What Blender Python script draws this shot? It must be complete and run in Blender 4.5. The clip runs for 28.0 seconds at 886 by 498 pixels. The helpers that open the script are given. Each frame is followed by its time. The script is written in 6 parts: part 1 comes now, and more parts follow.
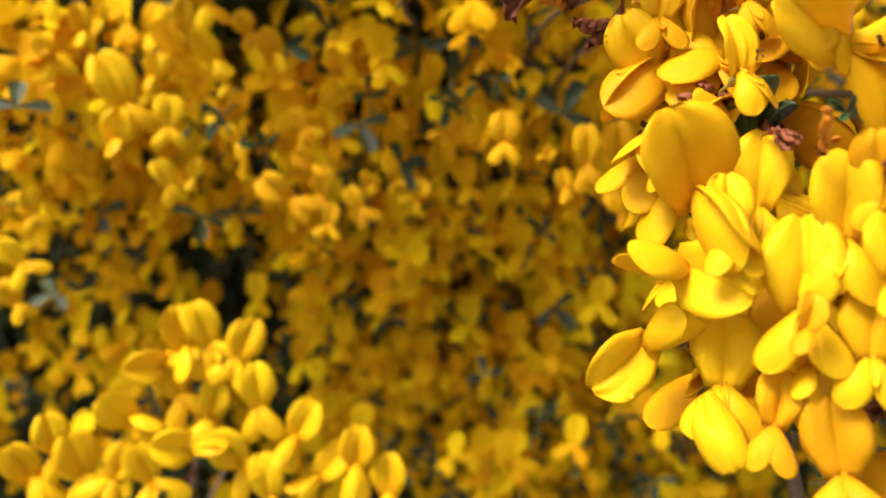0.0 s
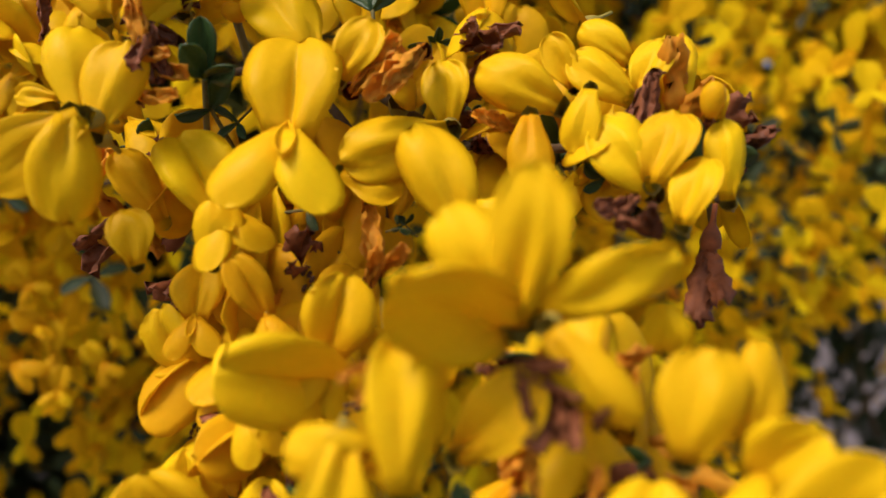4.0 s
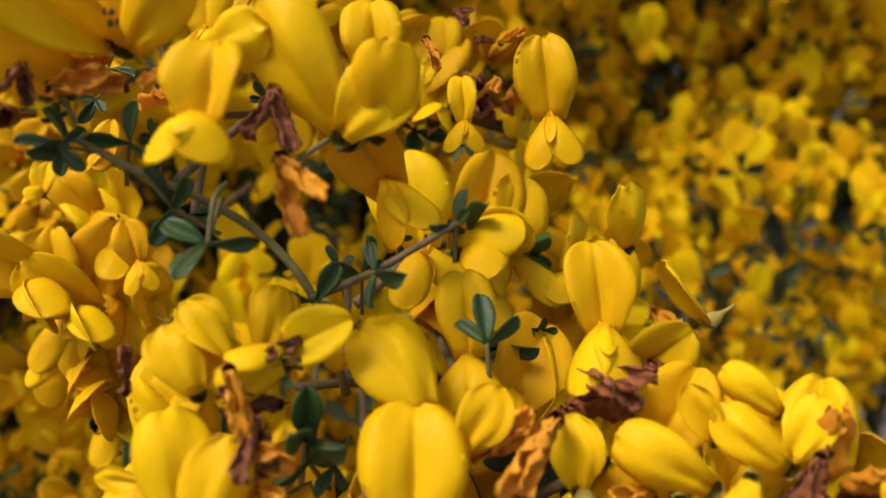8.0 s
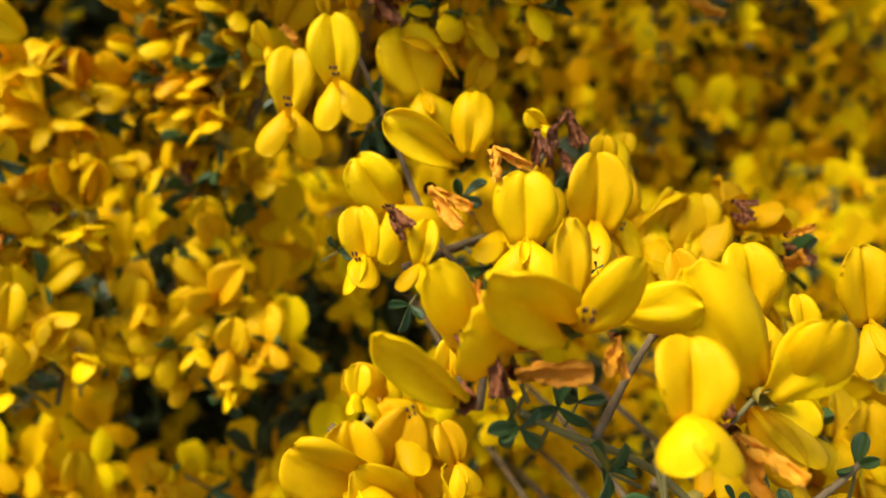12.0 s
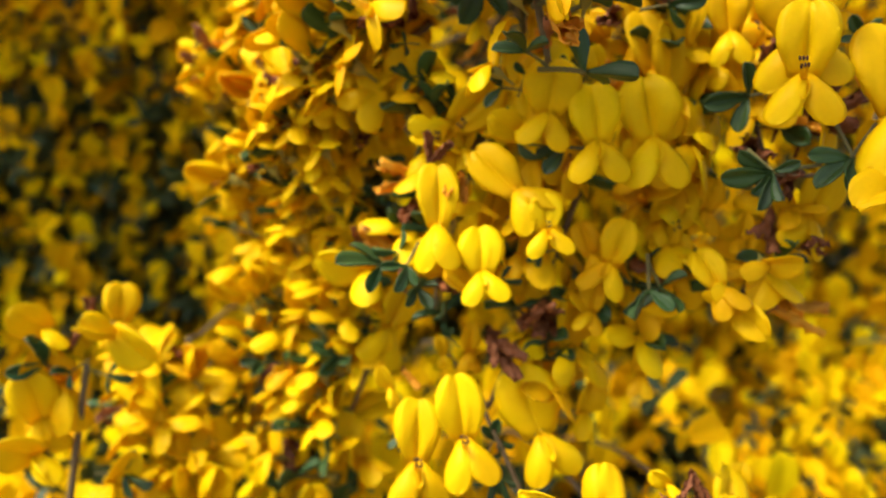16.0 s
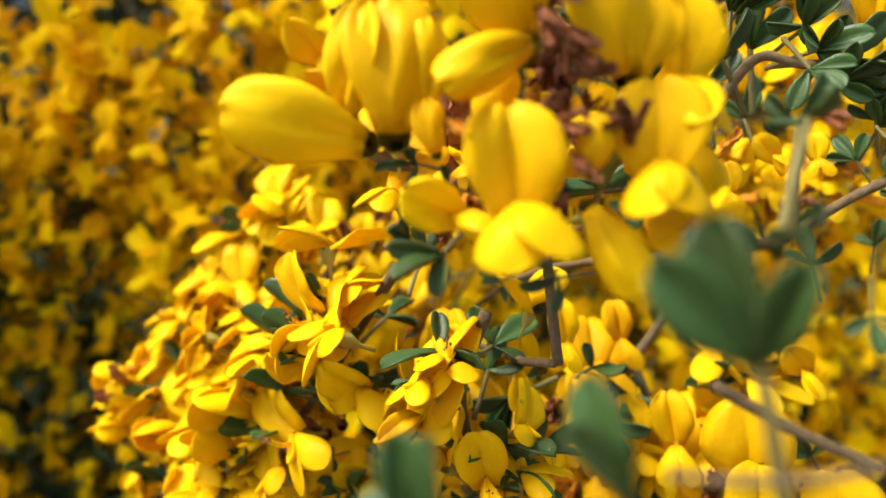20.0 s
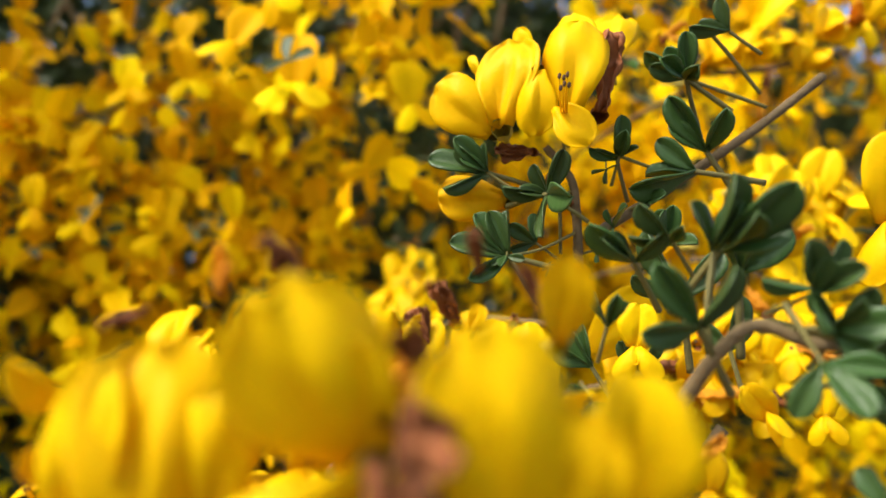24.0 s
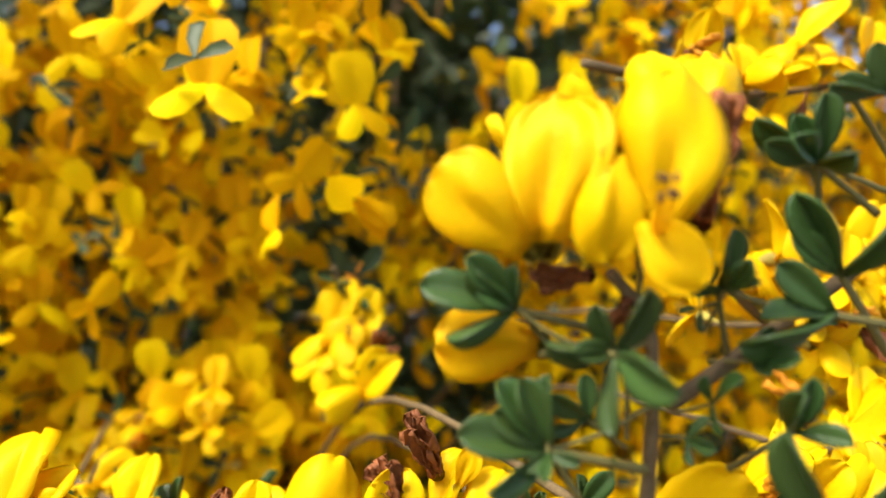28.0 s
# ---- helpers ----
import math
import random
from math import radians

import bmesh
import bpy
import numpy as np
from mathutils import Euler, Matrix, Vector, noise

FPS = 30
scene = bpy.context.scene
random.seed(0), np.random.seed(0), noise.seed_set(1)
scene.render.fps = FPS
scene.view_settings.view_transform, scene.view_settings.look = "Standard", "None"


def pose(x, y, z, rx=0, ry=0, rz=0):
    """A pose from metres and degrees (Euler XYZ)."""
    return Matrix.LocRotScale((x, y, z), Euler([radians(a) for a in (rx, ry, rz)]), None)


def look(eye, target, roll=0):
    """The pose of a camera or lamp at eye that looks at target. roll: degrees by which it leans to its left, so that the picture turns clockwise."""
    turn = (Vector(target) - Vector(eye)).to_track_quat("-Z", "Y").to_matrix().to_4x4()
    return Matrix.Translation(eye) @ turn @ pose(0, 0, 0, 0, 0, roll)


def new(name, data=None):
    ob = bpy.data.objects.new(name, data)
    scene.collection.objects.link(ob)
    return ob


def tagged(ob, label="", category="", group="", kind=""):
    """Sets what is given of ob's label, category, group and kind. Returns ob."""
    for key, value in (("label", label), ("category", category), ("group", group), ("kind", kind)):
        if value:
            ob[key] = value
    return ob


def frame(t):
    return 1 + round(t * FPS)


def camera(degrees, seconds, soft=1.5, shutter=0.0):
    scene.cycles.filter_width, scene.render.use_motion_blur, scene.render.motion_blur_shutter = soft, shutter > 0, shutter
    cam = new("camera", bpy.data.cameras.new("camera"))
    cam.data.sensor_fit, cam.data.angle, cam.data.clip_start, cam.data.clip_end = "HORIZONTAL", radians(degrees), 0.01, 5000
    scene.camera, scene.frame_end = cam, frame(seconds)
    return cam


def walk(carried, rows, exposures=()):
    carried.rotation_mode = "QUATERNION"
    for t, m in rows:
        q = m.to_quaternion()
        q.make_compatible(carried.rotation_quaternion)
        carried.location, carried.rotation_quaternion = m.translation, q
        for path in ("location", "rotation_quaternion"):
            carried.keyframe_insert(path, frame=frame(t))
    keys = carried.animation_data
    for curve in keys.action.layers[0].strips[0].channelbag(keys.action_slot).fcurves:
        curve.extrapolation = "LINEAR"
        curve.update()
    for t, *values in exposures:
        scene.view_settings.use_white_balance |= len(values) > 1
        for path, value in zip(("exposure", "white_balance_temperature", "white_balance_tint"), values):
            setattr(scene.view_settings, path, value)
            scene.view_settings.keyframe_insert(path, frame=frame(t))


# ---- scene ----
# ---- camera: a phone held by hand, a few centimetres from the flowers ----
cam = camera(64.6, 28.0, soft=1.5)
cam.data.dof.use_dof = True
cam.data.dof.focus_distance = 0.076
cam.data.dof.aperture_fstop = 19.0
# seconds, eye in metres, yaw, pitch and roll in degrees
ROWS = [
    (0.0, 0.0000, 0.0000, 0.9000, -0.83, -11.97, 4.09),
    (0.5, 0.0071, 0.0058, 0.9059, -2.30, -11.73, 3.33),
    (1.0, 0.0128, 0.0074, 0.9105, -3.18, -11.68, 2.87),
    (1.5, 0.0182, 0.0075, 0.9127, -4.26, -11.36, 2.86),
    (2.0, 0.0229, 0.0069, 0.9139, -4.96, -11.12, 2.93),
    (2.5, 0.0287, 0.0105, 0.9174, -6.04, -10.68, 2.93),
    (3.0, 0.0339, 0.0101, 0.9220, -7.03, -10.55, 2.58),
    (3.5, 0.0376, 0.0107, 0.9256, -7.49, -10.03, 2.63),
    (5.5, 0.0328, 0.0199, 0.9400, -7.57, -8.93, 3.18),
    (6.0, 0.0319, 0.0222, 0.9447, -6.80, -8.79, 3.43),
    (6.5, 0.0302, 0.0226, 0.9479, -6.93, -8.83, 3.19),
    (7.0, 0.0287, 0.0237, 0.9507, -7.55, -8.66, 3.45),
    (7.5, 0.0275, 0.0244, 0.9547, -7.64, -8.61, 2.93),
    (8.0, 0.0255, 0.0265, 0.9592, -7.97, -8.90, 2.86),
    (8.5, 0.0196, 0.0278, 0.9641, -8.55, -8.81, 2.57),
    (9.0, 0.0135, 0.0282, 0.9687, -8.73, -9.71, 2.49),
    (9.5, 0.0080, 0.0305, 0.9713, -8.85, -9.75, 2.46),
    (10.0, 0.0025, 0.0325, 0.9725, -9.30, -9.78, 2.50),
    (10.5, -0.0025, 0.0323, 0.9772, -9.78, -9.44, 1.83),
    (11.0, -0.0087, 0.0328, 0.9791, -10.28, -9.19, 1.90),
    (11.5, -0.0137, 0.0330, 0.9802, -10.87, -8.85, 1.53),
    (13.5, -0.0232, 0.0346, 0.9894, -7.38, -5.00, 0.26),
    (14.0, -0.0268, 0.0349, 0.9948, -7.38, -4.50, -0.06),
    (14.5, -0.0305, 0.0365, 1.0004, -7.72, -3.92, -0.27),
    (15.0, -0.0319, 0.0358, 1.0065, -7.52, -2.98, -0.49),
    (15.5, -0.0313, 0.0343, 1.0138, -7.46, -1.92, -1.12),
    (16.0, -0.0302, 0.0335, 1.0201, -7.78, -0.97, -1.18),
    (16.5, -0.0291, 0.0336, 1.0259, -7.97, 0.07, -1.03),
    (17.0, -0.0291, 0.0329, 1.0319, -8.12, 0.57, -1.36),
    (17.5, -0.0341, 0.0312, 1.0342, -8.01, 1.02, -1.54),
    (18.0, -0.0413, 0.0306, 1.0396, -8.11, 1.64, -1.37),
    (18.5, -0.0400, 0.0347, 1.0503, -9.59, 2.63, -1.68),
    (19.0, -0.0353, 0.0375, 1.0577, -10.60, 3.61, -1.93),
    (19.5, -0.0285, 0.0384, 1.0658, -10.82, 5.30, -1.69),
    (20.0, -0.0248, 0.0384, 1.0696, -11.73, 4.95, -2.61),
    (20.5, -0.0199, 0.0406, 1.0713, -12.06, 5.00, -2.62),
    (21.0, -0.0162, 0.0416, 1.0761, -12.76, 5.27, -3.03),
    (21.5, -0.0134, 0.0426, 1.0804, -13.27, 6.26, -3.53),
    (22.0, -0.0137, 0.0432, 1.0832, -13.13, 6.20, -3.03),
    (22.5, -0.0151, 0.0434, 1.0862, -12.37, 6.42, -2.21),
    (24.5, -0.0092, 0.0590, 1.0981, -13.26, 7.01, -0.92),
    (25.0, -0.0073, 0.0618, 1.1017, -13.57, 6.58, -0.79),
    (25.5, -0.0066, 0.0658, 1.1047, -14.57, 5.10, -1.24),
    (26.0, -0.0058, 0.0698, 1.1064, -15.04, 4.21, -1.28),
    (26.5, -0.0054, 0.0760, 1.1089, -15.76, 3.16, -1.34),
    (27.0, -0.0066, 0.0803, 1.1110, -16.77, 2.97, -1.56),
    (27.5, -0.0083, 0.0850, 1.1126, -19.05, 3.68, -1.10),
    (28.0, -0.0098, 0.0863, 1.1151, -19.19, 3.75, -0.65),
]
walk(cam, [(t, pose(x, y, z, 0, 0, yaw) @ pose(0, 0, 0, 90 + pitch) @ pose(0, 0, 0, 0, 0, roll)) for t, x, y, z, yaw, pitch, roll in ROWS],
     exposures=[(0.0, 0.82, 6500, 34), (1.0, 0.72, 6500, 35), (2.0, 0.38, 6500, 35), (3.0, 0.08, 6500, 33), (6.0, 0.12, 6500, 28), (9.0, 0.18, 6500, 22), (11.0, 0.42, 6500, 13), (14.0, 0.72, 6500, 11),
               (17.0, 1.02, 6500, 15), (19.0, 1.08, 6500, 16), (22.0, 0.8, 6500, 16), (24.5, 0.92, 6500, 12), (28.0, 1.05, 6500, 13)])

# ---- light: a bright, thinly clouded sky ----
world = bpy.data.worlds.new("sky")
scene.world = world
world.use_nodes = True
wn = world.node_tree.nodes
sky = wn.new("ShaderNodeTexSky")
sky.sky_type = "NISHITA"
sky.sun_disc = False
sky.sun_elevation, sky.sun_rotation = radians(56), radians(249)
sky.air_density, sky.dust_density = 1.0, 3.0
wn["Background"].inputs["Strength"].default_value = 0.15
world.node_tree.links.new(sky.outputs[0], wn["Background"].inputs["Color"])
sun = new("sun", bpy.data.lights.new("sun", "SUN"))
sun.data.energy, sun.data.angle, sun.data.color = 3.1, radians(24), (1.0, 0.95, 0.86)
sun.matrix_world = look((-2.3, -0.9, 4.7), (0, 0, 1.0))


# ---- materials ----
def material(name, base, rough=0.5, vary=0.08, grain=400.0, grain_mix=0.25, dark=0.6, translucent=0.0, bump=0.0, hue=0.0, sheen=0.0,
             spots=None, island=False, gloss=0.25, base_tint=None):
    """A procedural material: base colour with coarse and fine variation, per-object variation, relief and, for petals and leaves, light shining through."""
    m = bpy.data.materials.new(name)
    m.use_nodes = True
    nt = m.node_tree
    n, l = nt.nodes, nt.links
    bsdf = n["Principled BSDF"]
    out = n["Material Output"]
    geo = n.new("ShaderNodeTexCoord")
    fine = n.new("ShaderNodeTexNoise")
    fine.inputs["Scale"].default_value, fine.inputs["Detail"].default_value = grain, 4.0
    l.new(geo.outputs["Object"], fine.inputs["Vector"])
    coarse = n.new("ShaderNodeTexNoise")
    coarse.inputs["Scale"].default_value, coarse.inputs["Detail"].default_value = grain / 6, 2.0
    l.new(geo.outputs["Object"], coarse.inputs["Vector"])
    add = n.new("ShaderNodeMath")
    add.operation = "ADD"
    l.new(fine.outputs["Fac"], add.inputs[0])
    l.new(coarse.outputs["Fac"], add.inputs[1])
    ramp = n.new("ShaderNodeMapRange")
    ramp.inputs["From Min"].default_value, ramp.inputs["From Max"].default_value = 0.65, 1.35
    l.new(add.outputs[0], ramp.inputs["Value"])
    mix = n.new("ShaderNodeMix")
    mix.data_type = "RGBA"
    scaled = n.new("ShaderNodeMath")
    scaled.operation = "MULTIPLY"
    scaled.inputs[1].default_value = grain_mix
    l.new(ramp.outputs[0], scaled.inputs[0])
    l.new(scaled.outputs[0], mix.inputs["Factor"])
    mix.inputs["A"].default_value = (*base, 1)
    mix.inputs["B"].default_value = (*[c * dark for c in base], 1)
    colour = mix.outputs["Result"]
    if spots:
        size, amount, tint = spots
        sp = n.new("ShaderNodeTexNoise")
        sp.inputs["Scale"].default_value, sp.inputs["Detail"].default_value = size, 3.0
        l.new(geo.outputs["Object"], sp.inputs["Vector"])
        cut = n.new("ShaderNodeMapRange")
        cut.inputs["From Min"].default_value, cut.inputs["From Max"].default_value = 1 - amount, 1 - amount + 0.06
        l.new(sp.outputs["Fac"], cut.inputs["Value"])
        smix = n.new("ShaderNodeMix")
        smix.data_type = "RGBA"
        l.new(cut.outputs[0], smix.inputs["Factor"])
        l.new(colour, smix.inputs["A"])
        smix.inputs["B"].default_value = (*tint, 1)
        colour = smix.outputs["Result"]
    if base_tint:
        # warmer towards the claw, and faint veins along the petal
        far = n.new("ShaderNodeVectorMath")
        far.operation = "LENGTH"
        l.new(geo.outputs["Object"], far.inputs[0])
        near = n.new("ShaderNodeMapRange")
        near.inputs["From Min"].default_value, near.inputs["From Max"].default_value = 0.08, 0.42
        near.inputs["To Min"].default_value, near.inputs["To Max"].default_value = 0.38, 0.0
        l.new(far.outputs["Value"], near.inputs["Value"])
        stretch = n.new("ShaderNodeMapping")
        stretch.inputs["Scale"].default_value = (26.0, 2.2, 2.2)
        l.new(geo.outputs["Object"], stretch.inputs["Vector"])
        vein = n.new("ShaderNodeTexNoise")
        vein.inputs["Scale"].default_value, vein.inputs["Detail"].default_value = 1.0, 3.0
        l.new(stretch.outputs[0], vein.inputs["Vector"])
        streak = n.new("ShaderNodeMapRange")
        streak.inputs["From Min"].default_value, streak.inputs["From Max"].default_value = 0.52, 0.72
        streak.inputs["To Max"].default_value = 0.18
        l.new(vein.outputs["Fac"], streak.inputs["Value"])
        both = n.new("ShaderNodeMath")
        both.operation, both.use_clamp = "ADD", True
        l.new(near.outputs[0], both.inputs[0])
        l.new(streak.outputs[0], both.inputs[1])
        tmix = n.new("ShaderNodeMix")
        tmix.data_type = "RGBA"
        l.new(both.outputs[0], tmix.inputs["Factor"])
        l.new(colour, tmix.inputs["A"])
        tmix.inputs["B"].default_value = (*base_tint, 1)
        colour = tmix.outputs["Result"]
    if island:
        rnd = n.new("ShaderNodeNewGeometry").outputs["Random Per Island"]
    else:
        rnd = n.new("ShaderNodeObjectInfo").outputs["Random"]
    hs = n.new("ShaderNodeHueSaturation")
    val = n.new("ShaderNodeMapRange")
    val.inputs["To Min"].default_value, val.inputs["To Max"].default_value = 1 - vary, 1 + vary
    l.new(rnd, val.inputs["Value"])
    l.new(val.outputs[0], hs.inputs["Value"])
    hu = n.new("ShaderNodeMapRange")
    hu.inputs["To Min"].default_value, hu.inputs["To Max"].default_value = 0.5 - hue, 0.5 + hue * 0.4
    l.new(rnd, hu.inputs["Value"])
    l.new(hu.outputs[0], hs.inputs["Hue"])
    l.new(colour, hs.inputs["Color"])
    colour = hs.outputs["Color"]
    l.new(colour, bsdf.inputs["Base Color"])
    bsdf.inputs["Roughness"].default_value = rough
    bsdf.inputs["Specular IOR Level"].default_value = gloss
    bsdf.inputs["Sheen Weight"].default_value = sheen
    if bump:
        bp = n.new("ShaderNodeBump")
        bp.inputs["Strength"].default_value, bp.inputs["Distance"].default_value = bump, 0.0003
        l.new(fine.outputs["Fac"], bp.inputs["Height"])
        l.new(bp.outputs[0], bsdf.inputs["Normal"])
    if translucent:
        tr = n.new("ShaderNodeBsdfTranslucent")
        if base_tint:
            # light that has passed through a petal comes out a little dimmer
            deeper = n.new("ShaderNodeMix")
            deeper.data_type, deeper.blend_type = "RGBA", "MULTIPLY"
            deeper.inputs["Factor"].default_value = 1.0
            deeper.inputs["B"].default_value = (0.97, 1.0, 1.0, 1)
            l.new(colour, deeper.inputs["A"])
            l.new(deeper.outputs["Result"], tr.inputs["Color"])
        else:
            l.new(colour, tr.inputs["Color"])
        ms = n.new("ShaderNodeMixShader")
        ms.inputs[0].default_value = translucent
        l.new(bsdf.outputs[0], ms.inputs[1])
        l.new(tr.outputs[0], ms.inputs[2])
        l.new(ms.outputs[0], out.inputs["Surface"])
    return m


YELLOW = (0.94, 0.65, 0.001)
petal = material("petal_yellow", YELLOW, rough=0.42, vary=0.06, grain=14, grain_mix=0.42, dark=0.82, translucent=0.34, bump=0.22, hue=0.012, gloss=0.07, base_tint=(0.92, 0.53, 0.002))
# golden of buds and filaments; also puts shade into the colour of deeper flowers
petal_gold_shade = material("petal_golden_shaded", (0.92, 0.58, 0.002), rough=0.45, vary=0.08, grain=14, grain_mix=0.45, dark=0.78, translucent=0.34, bump=0.22, hue=0.014, gloss=0.07, base_tint=(0.86, 0.40, 0.002))
petal_old = material("petal_withered_orange", (0.94, 0.45, 0.02), rough=0.6, vary=0.15, grain=9, grain_mix=0.5, dark=0.5, translucent=0.35, bump=0.4, hue=0.01)
husk = material("withered_brown", (0.29, 0.095, 0.026), rough=0.6, vary=0.3, grain=9, grain_mix=0.9, dark=0.4, bump=0.8)
green = material("leaf_green", (0.043, 0.094, 0.018), rough=0.38, vary=0.2, grain=16, grain_mix=0.5, dark=0.65, translucent=0.12, bump=0.3, hue=0.02,
                 sheen=0.02, spots=(38, 0.27, (0.17, 0.21, 0.12)), gloss=0.32)
stalk = material("stalk_green_brown", (0.19, 0.165, 0.045), rough=0.6, vary=0.2, grain=1200, grain_mix=0.8, dark=0.55, bump=0.4)
bark = material("bark_grey_brown", (0.18, 0.125, 0.055), rough=0.8, vary=0.15, grain=1500, grain_mix=0.9, dark=0.5, bump=0.8)
calyx_skin = material("calyx_yellow_green", (0.42, 0.34, 0.05), rough=0.6, vary=0.25, grain=1200, grain_mix=0.8, dark=0.6, bump=0.3)
anther = material("anther_dark", (0.10, 0.045, 0.015), rough=0.7, vary=0.2, grain=2000, grain_mix=0.6)
mass_petal = material("petal_mass", (0.93, 0.635, 0.001), rough=0.5, vary=0.12, grain=500, grain_mix=0.3, dark=0.85, translucent=0.30, hue=0.03, island=True, gloss=0.02)
mass_leaf = material("leaf_mass", (0.05, 0.078, 0.024), rough=0.5, vary=0.3, grain=700, grain_mix=0.4, dark=0.7, translucent=0.15, hue=0.03, island=True)
far_leaf = material("tree_leaf", (0.045, 0.085, 0.030), rough=0.5, vary=0.4, grain=60, grain_mix=0.4, dark=0.7, translucent=0.2, hue=0.03, island=True)
soil = material("gravel", (0.17, 0.15, 0.13), rough=0.95, vary=0.0, grain=60, grain_mix=0.9, dark=0.45, bump=0.6, spots=(9, 0.42, (0.10, 0.085, 0.06)))
trunk_bark = material("trunk_bark", (0.12, 0.09, 0.065), rough=0.9, vary=0.1, grain=60, grain_mix=0.9, dark=0.5, bump=0.8)


# ---- shapes ----
def sheet(fn, nu, nv, thick=0.00016):
    """A petal or leaf: a grid fn(u, v), u from -1 to 1 across and v from 0 to 1 along, with a real thickness."""
    bm = bmesh.new()
    g = [[bm.verts.new(fn(-1 + 2 * i / nu, j / nv)) for i in range(nu + 1)] for j in range(nv + 1)]
    for j in range(nv):
        for i in range(nu):
            bm.faces.new((g[j][i], g[j][i + 1], g[j + 1][i + 1], g[j + 1][i]))
    bmesh.ops.remove_doubles(bm, verts=bm.verts, dist=1e-6)
    bmesh.ops.recalc_face_normals(bm, faces=bm.faces)
    if thick:
        bm.normal_update()
        rim = [e for e in bm.edges if e.is_boundary]
        loops = [e.link_loops[0] for e in rim]
        pairs = [(lp.vert, lp.link_loop_next.vert) for lp in loops]
        twin = {v: bm.verts.new(v.co - v.normal * thick) for v in list(bm.verts)}
        for face in list(bm.faces):
            bm.faces.new([twin[v] for v in reversed(face.verts)])
        for a, b in pairs:
            bm.faces.new((b, a, twin[a], twin[b]))
    for f in bm.faces:
        f.smooth = True
    return bm


def mesh_of(bm, name, mat):
    me = bpy.data.meshes.new(name)
    bm.to_mesh(me)
    bm.free()
    me.materials.append(mat)
    return me


def tube(points, radii, sides=8, knots=0.0, seed=0):
    """A stem through points with a radius at each, rounded by a smooth line through them."""
    rnd = random.Random(seed)
    pts = [Vector(p) for p in points]
    fine, rr = [], []
    for k in range(len(pts) - 1):
        p0, p1, p2, p3 = pts[max(k - 1, 0)], pts[k], pts[k + 1], pts[min(k + 2, len(pts) - 1)]
        steps = 8 if knots else 5
        for s in range(steps):
            t = s / steps
            fine.append(0.5 * (2 * p1 + (p2 - p0) * t + (2 * p0 - 5 * p1 + 4 * p2 - p3) * t * t + (3 * p1 - p0 - 3 * p2 + p3) * t ** 3))
            rr.append((radii[k] * (1 - t) + radii[k + 1] * t) * (1 + knots * rnd.uniform(-1, 1)))
    fine.append(pts[-1])
    rr.append(radii[-1])
    bm = bmesh.new()
    rings = []
    side = Vector((0.3, 0.9, 0.2))
    for i, p in enumerate(fine):
        d = (fine[min(i + 1, len(fine) - 1)] - fine[max(i - 1, 0)]).normalized()
        side = (side - d * side.dot(d)).normalized()
        other = d.cross(side)
        rings.append([bm.verts.new(p + (side * math.cos(a) + other * math.sin(a)) * rr[i]) for a in [2 * math.pi * k / sides for k in range(sides)]])
    for a, b in zip(rings, rings[1:]):
        for k in range(sides):
            bm.faces.new((a[k], a[(k + 1) % sides], b[(k + 1) % sides], b[k]))
    bm.faces.new(rings[0][::-1])
    bm.faces.new(rings[-1])
    for f in bm.faces:
        f.smooth = True
    return bm


def part(name, data, mat, parent, label="", m=None):
    """Links a mesh or bmesh as ONE mesh object under a thing or a part."""
    if not isinstance(data, bpy.types.Mesh):
        data = mesh_of(data, name, mat)
    ob = new(name, data)
    ob.parent = parent
    if m is not None:
        ob.matrix_basis = m
    return tagged(ob, label) if label else ob


def thing(name, label, category, group="", at=(0, 0, 0), kind=""):
    ob = new(name)
    ob.empty_display_size = 0.005
    ob.location = at
    return tagged(ob, label, category, group, kind)


# Petals for a flower 1 unit (= banner length) high, later scaled: base at the origin, banner along +y, front towards +z.
def blade(v, peak, claw):
    """Half width of a rounded petal at v, where it is widest at peak and begins with a narrow claw."""
    if v > peak:
        return math.sqrt(max(0.0, 1 - ((v - peak) / (1 - peak)) ** 2.9))
    t = v / peak
    return claw + (1 - claw) * (t * t * (3 - 2 * t)) ** 0.75


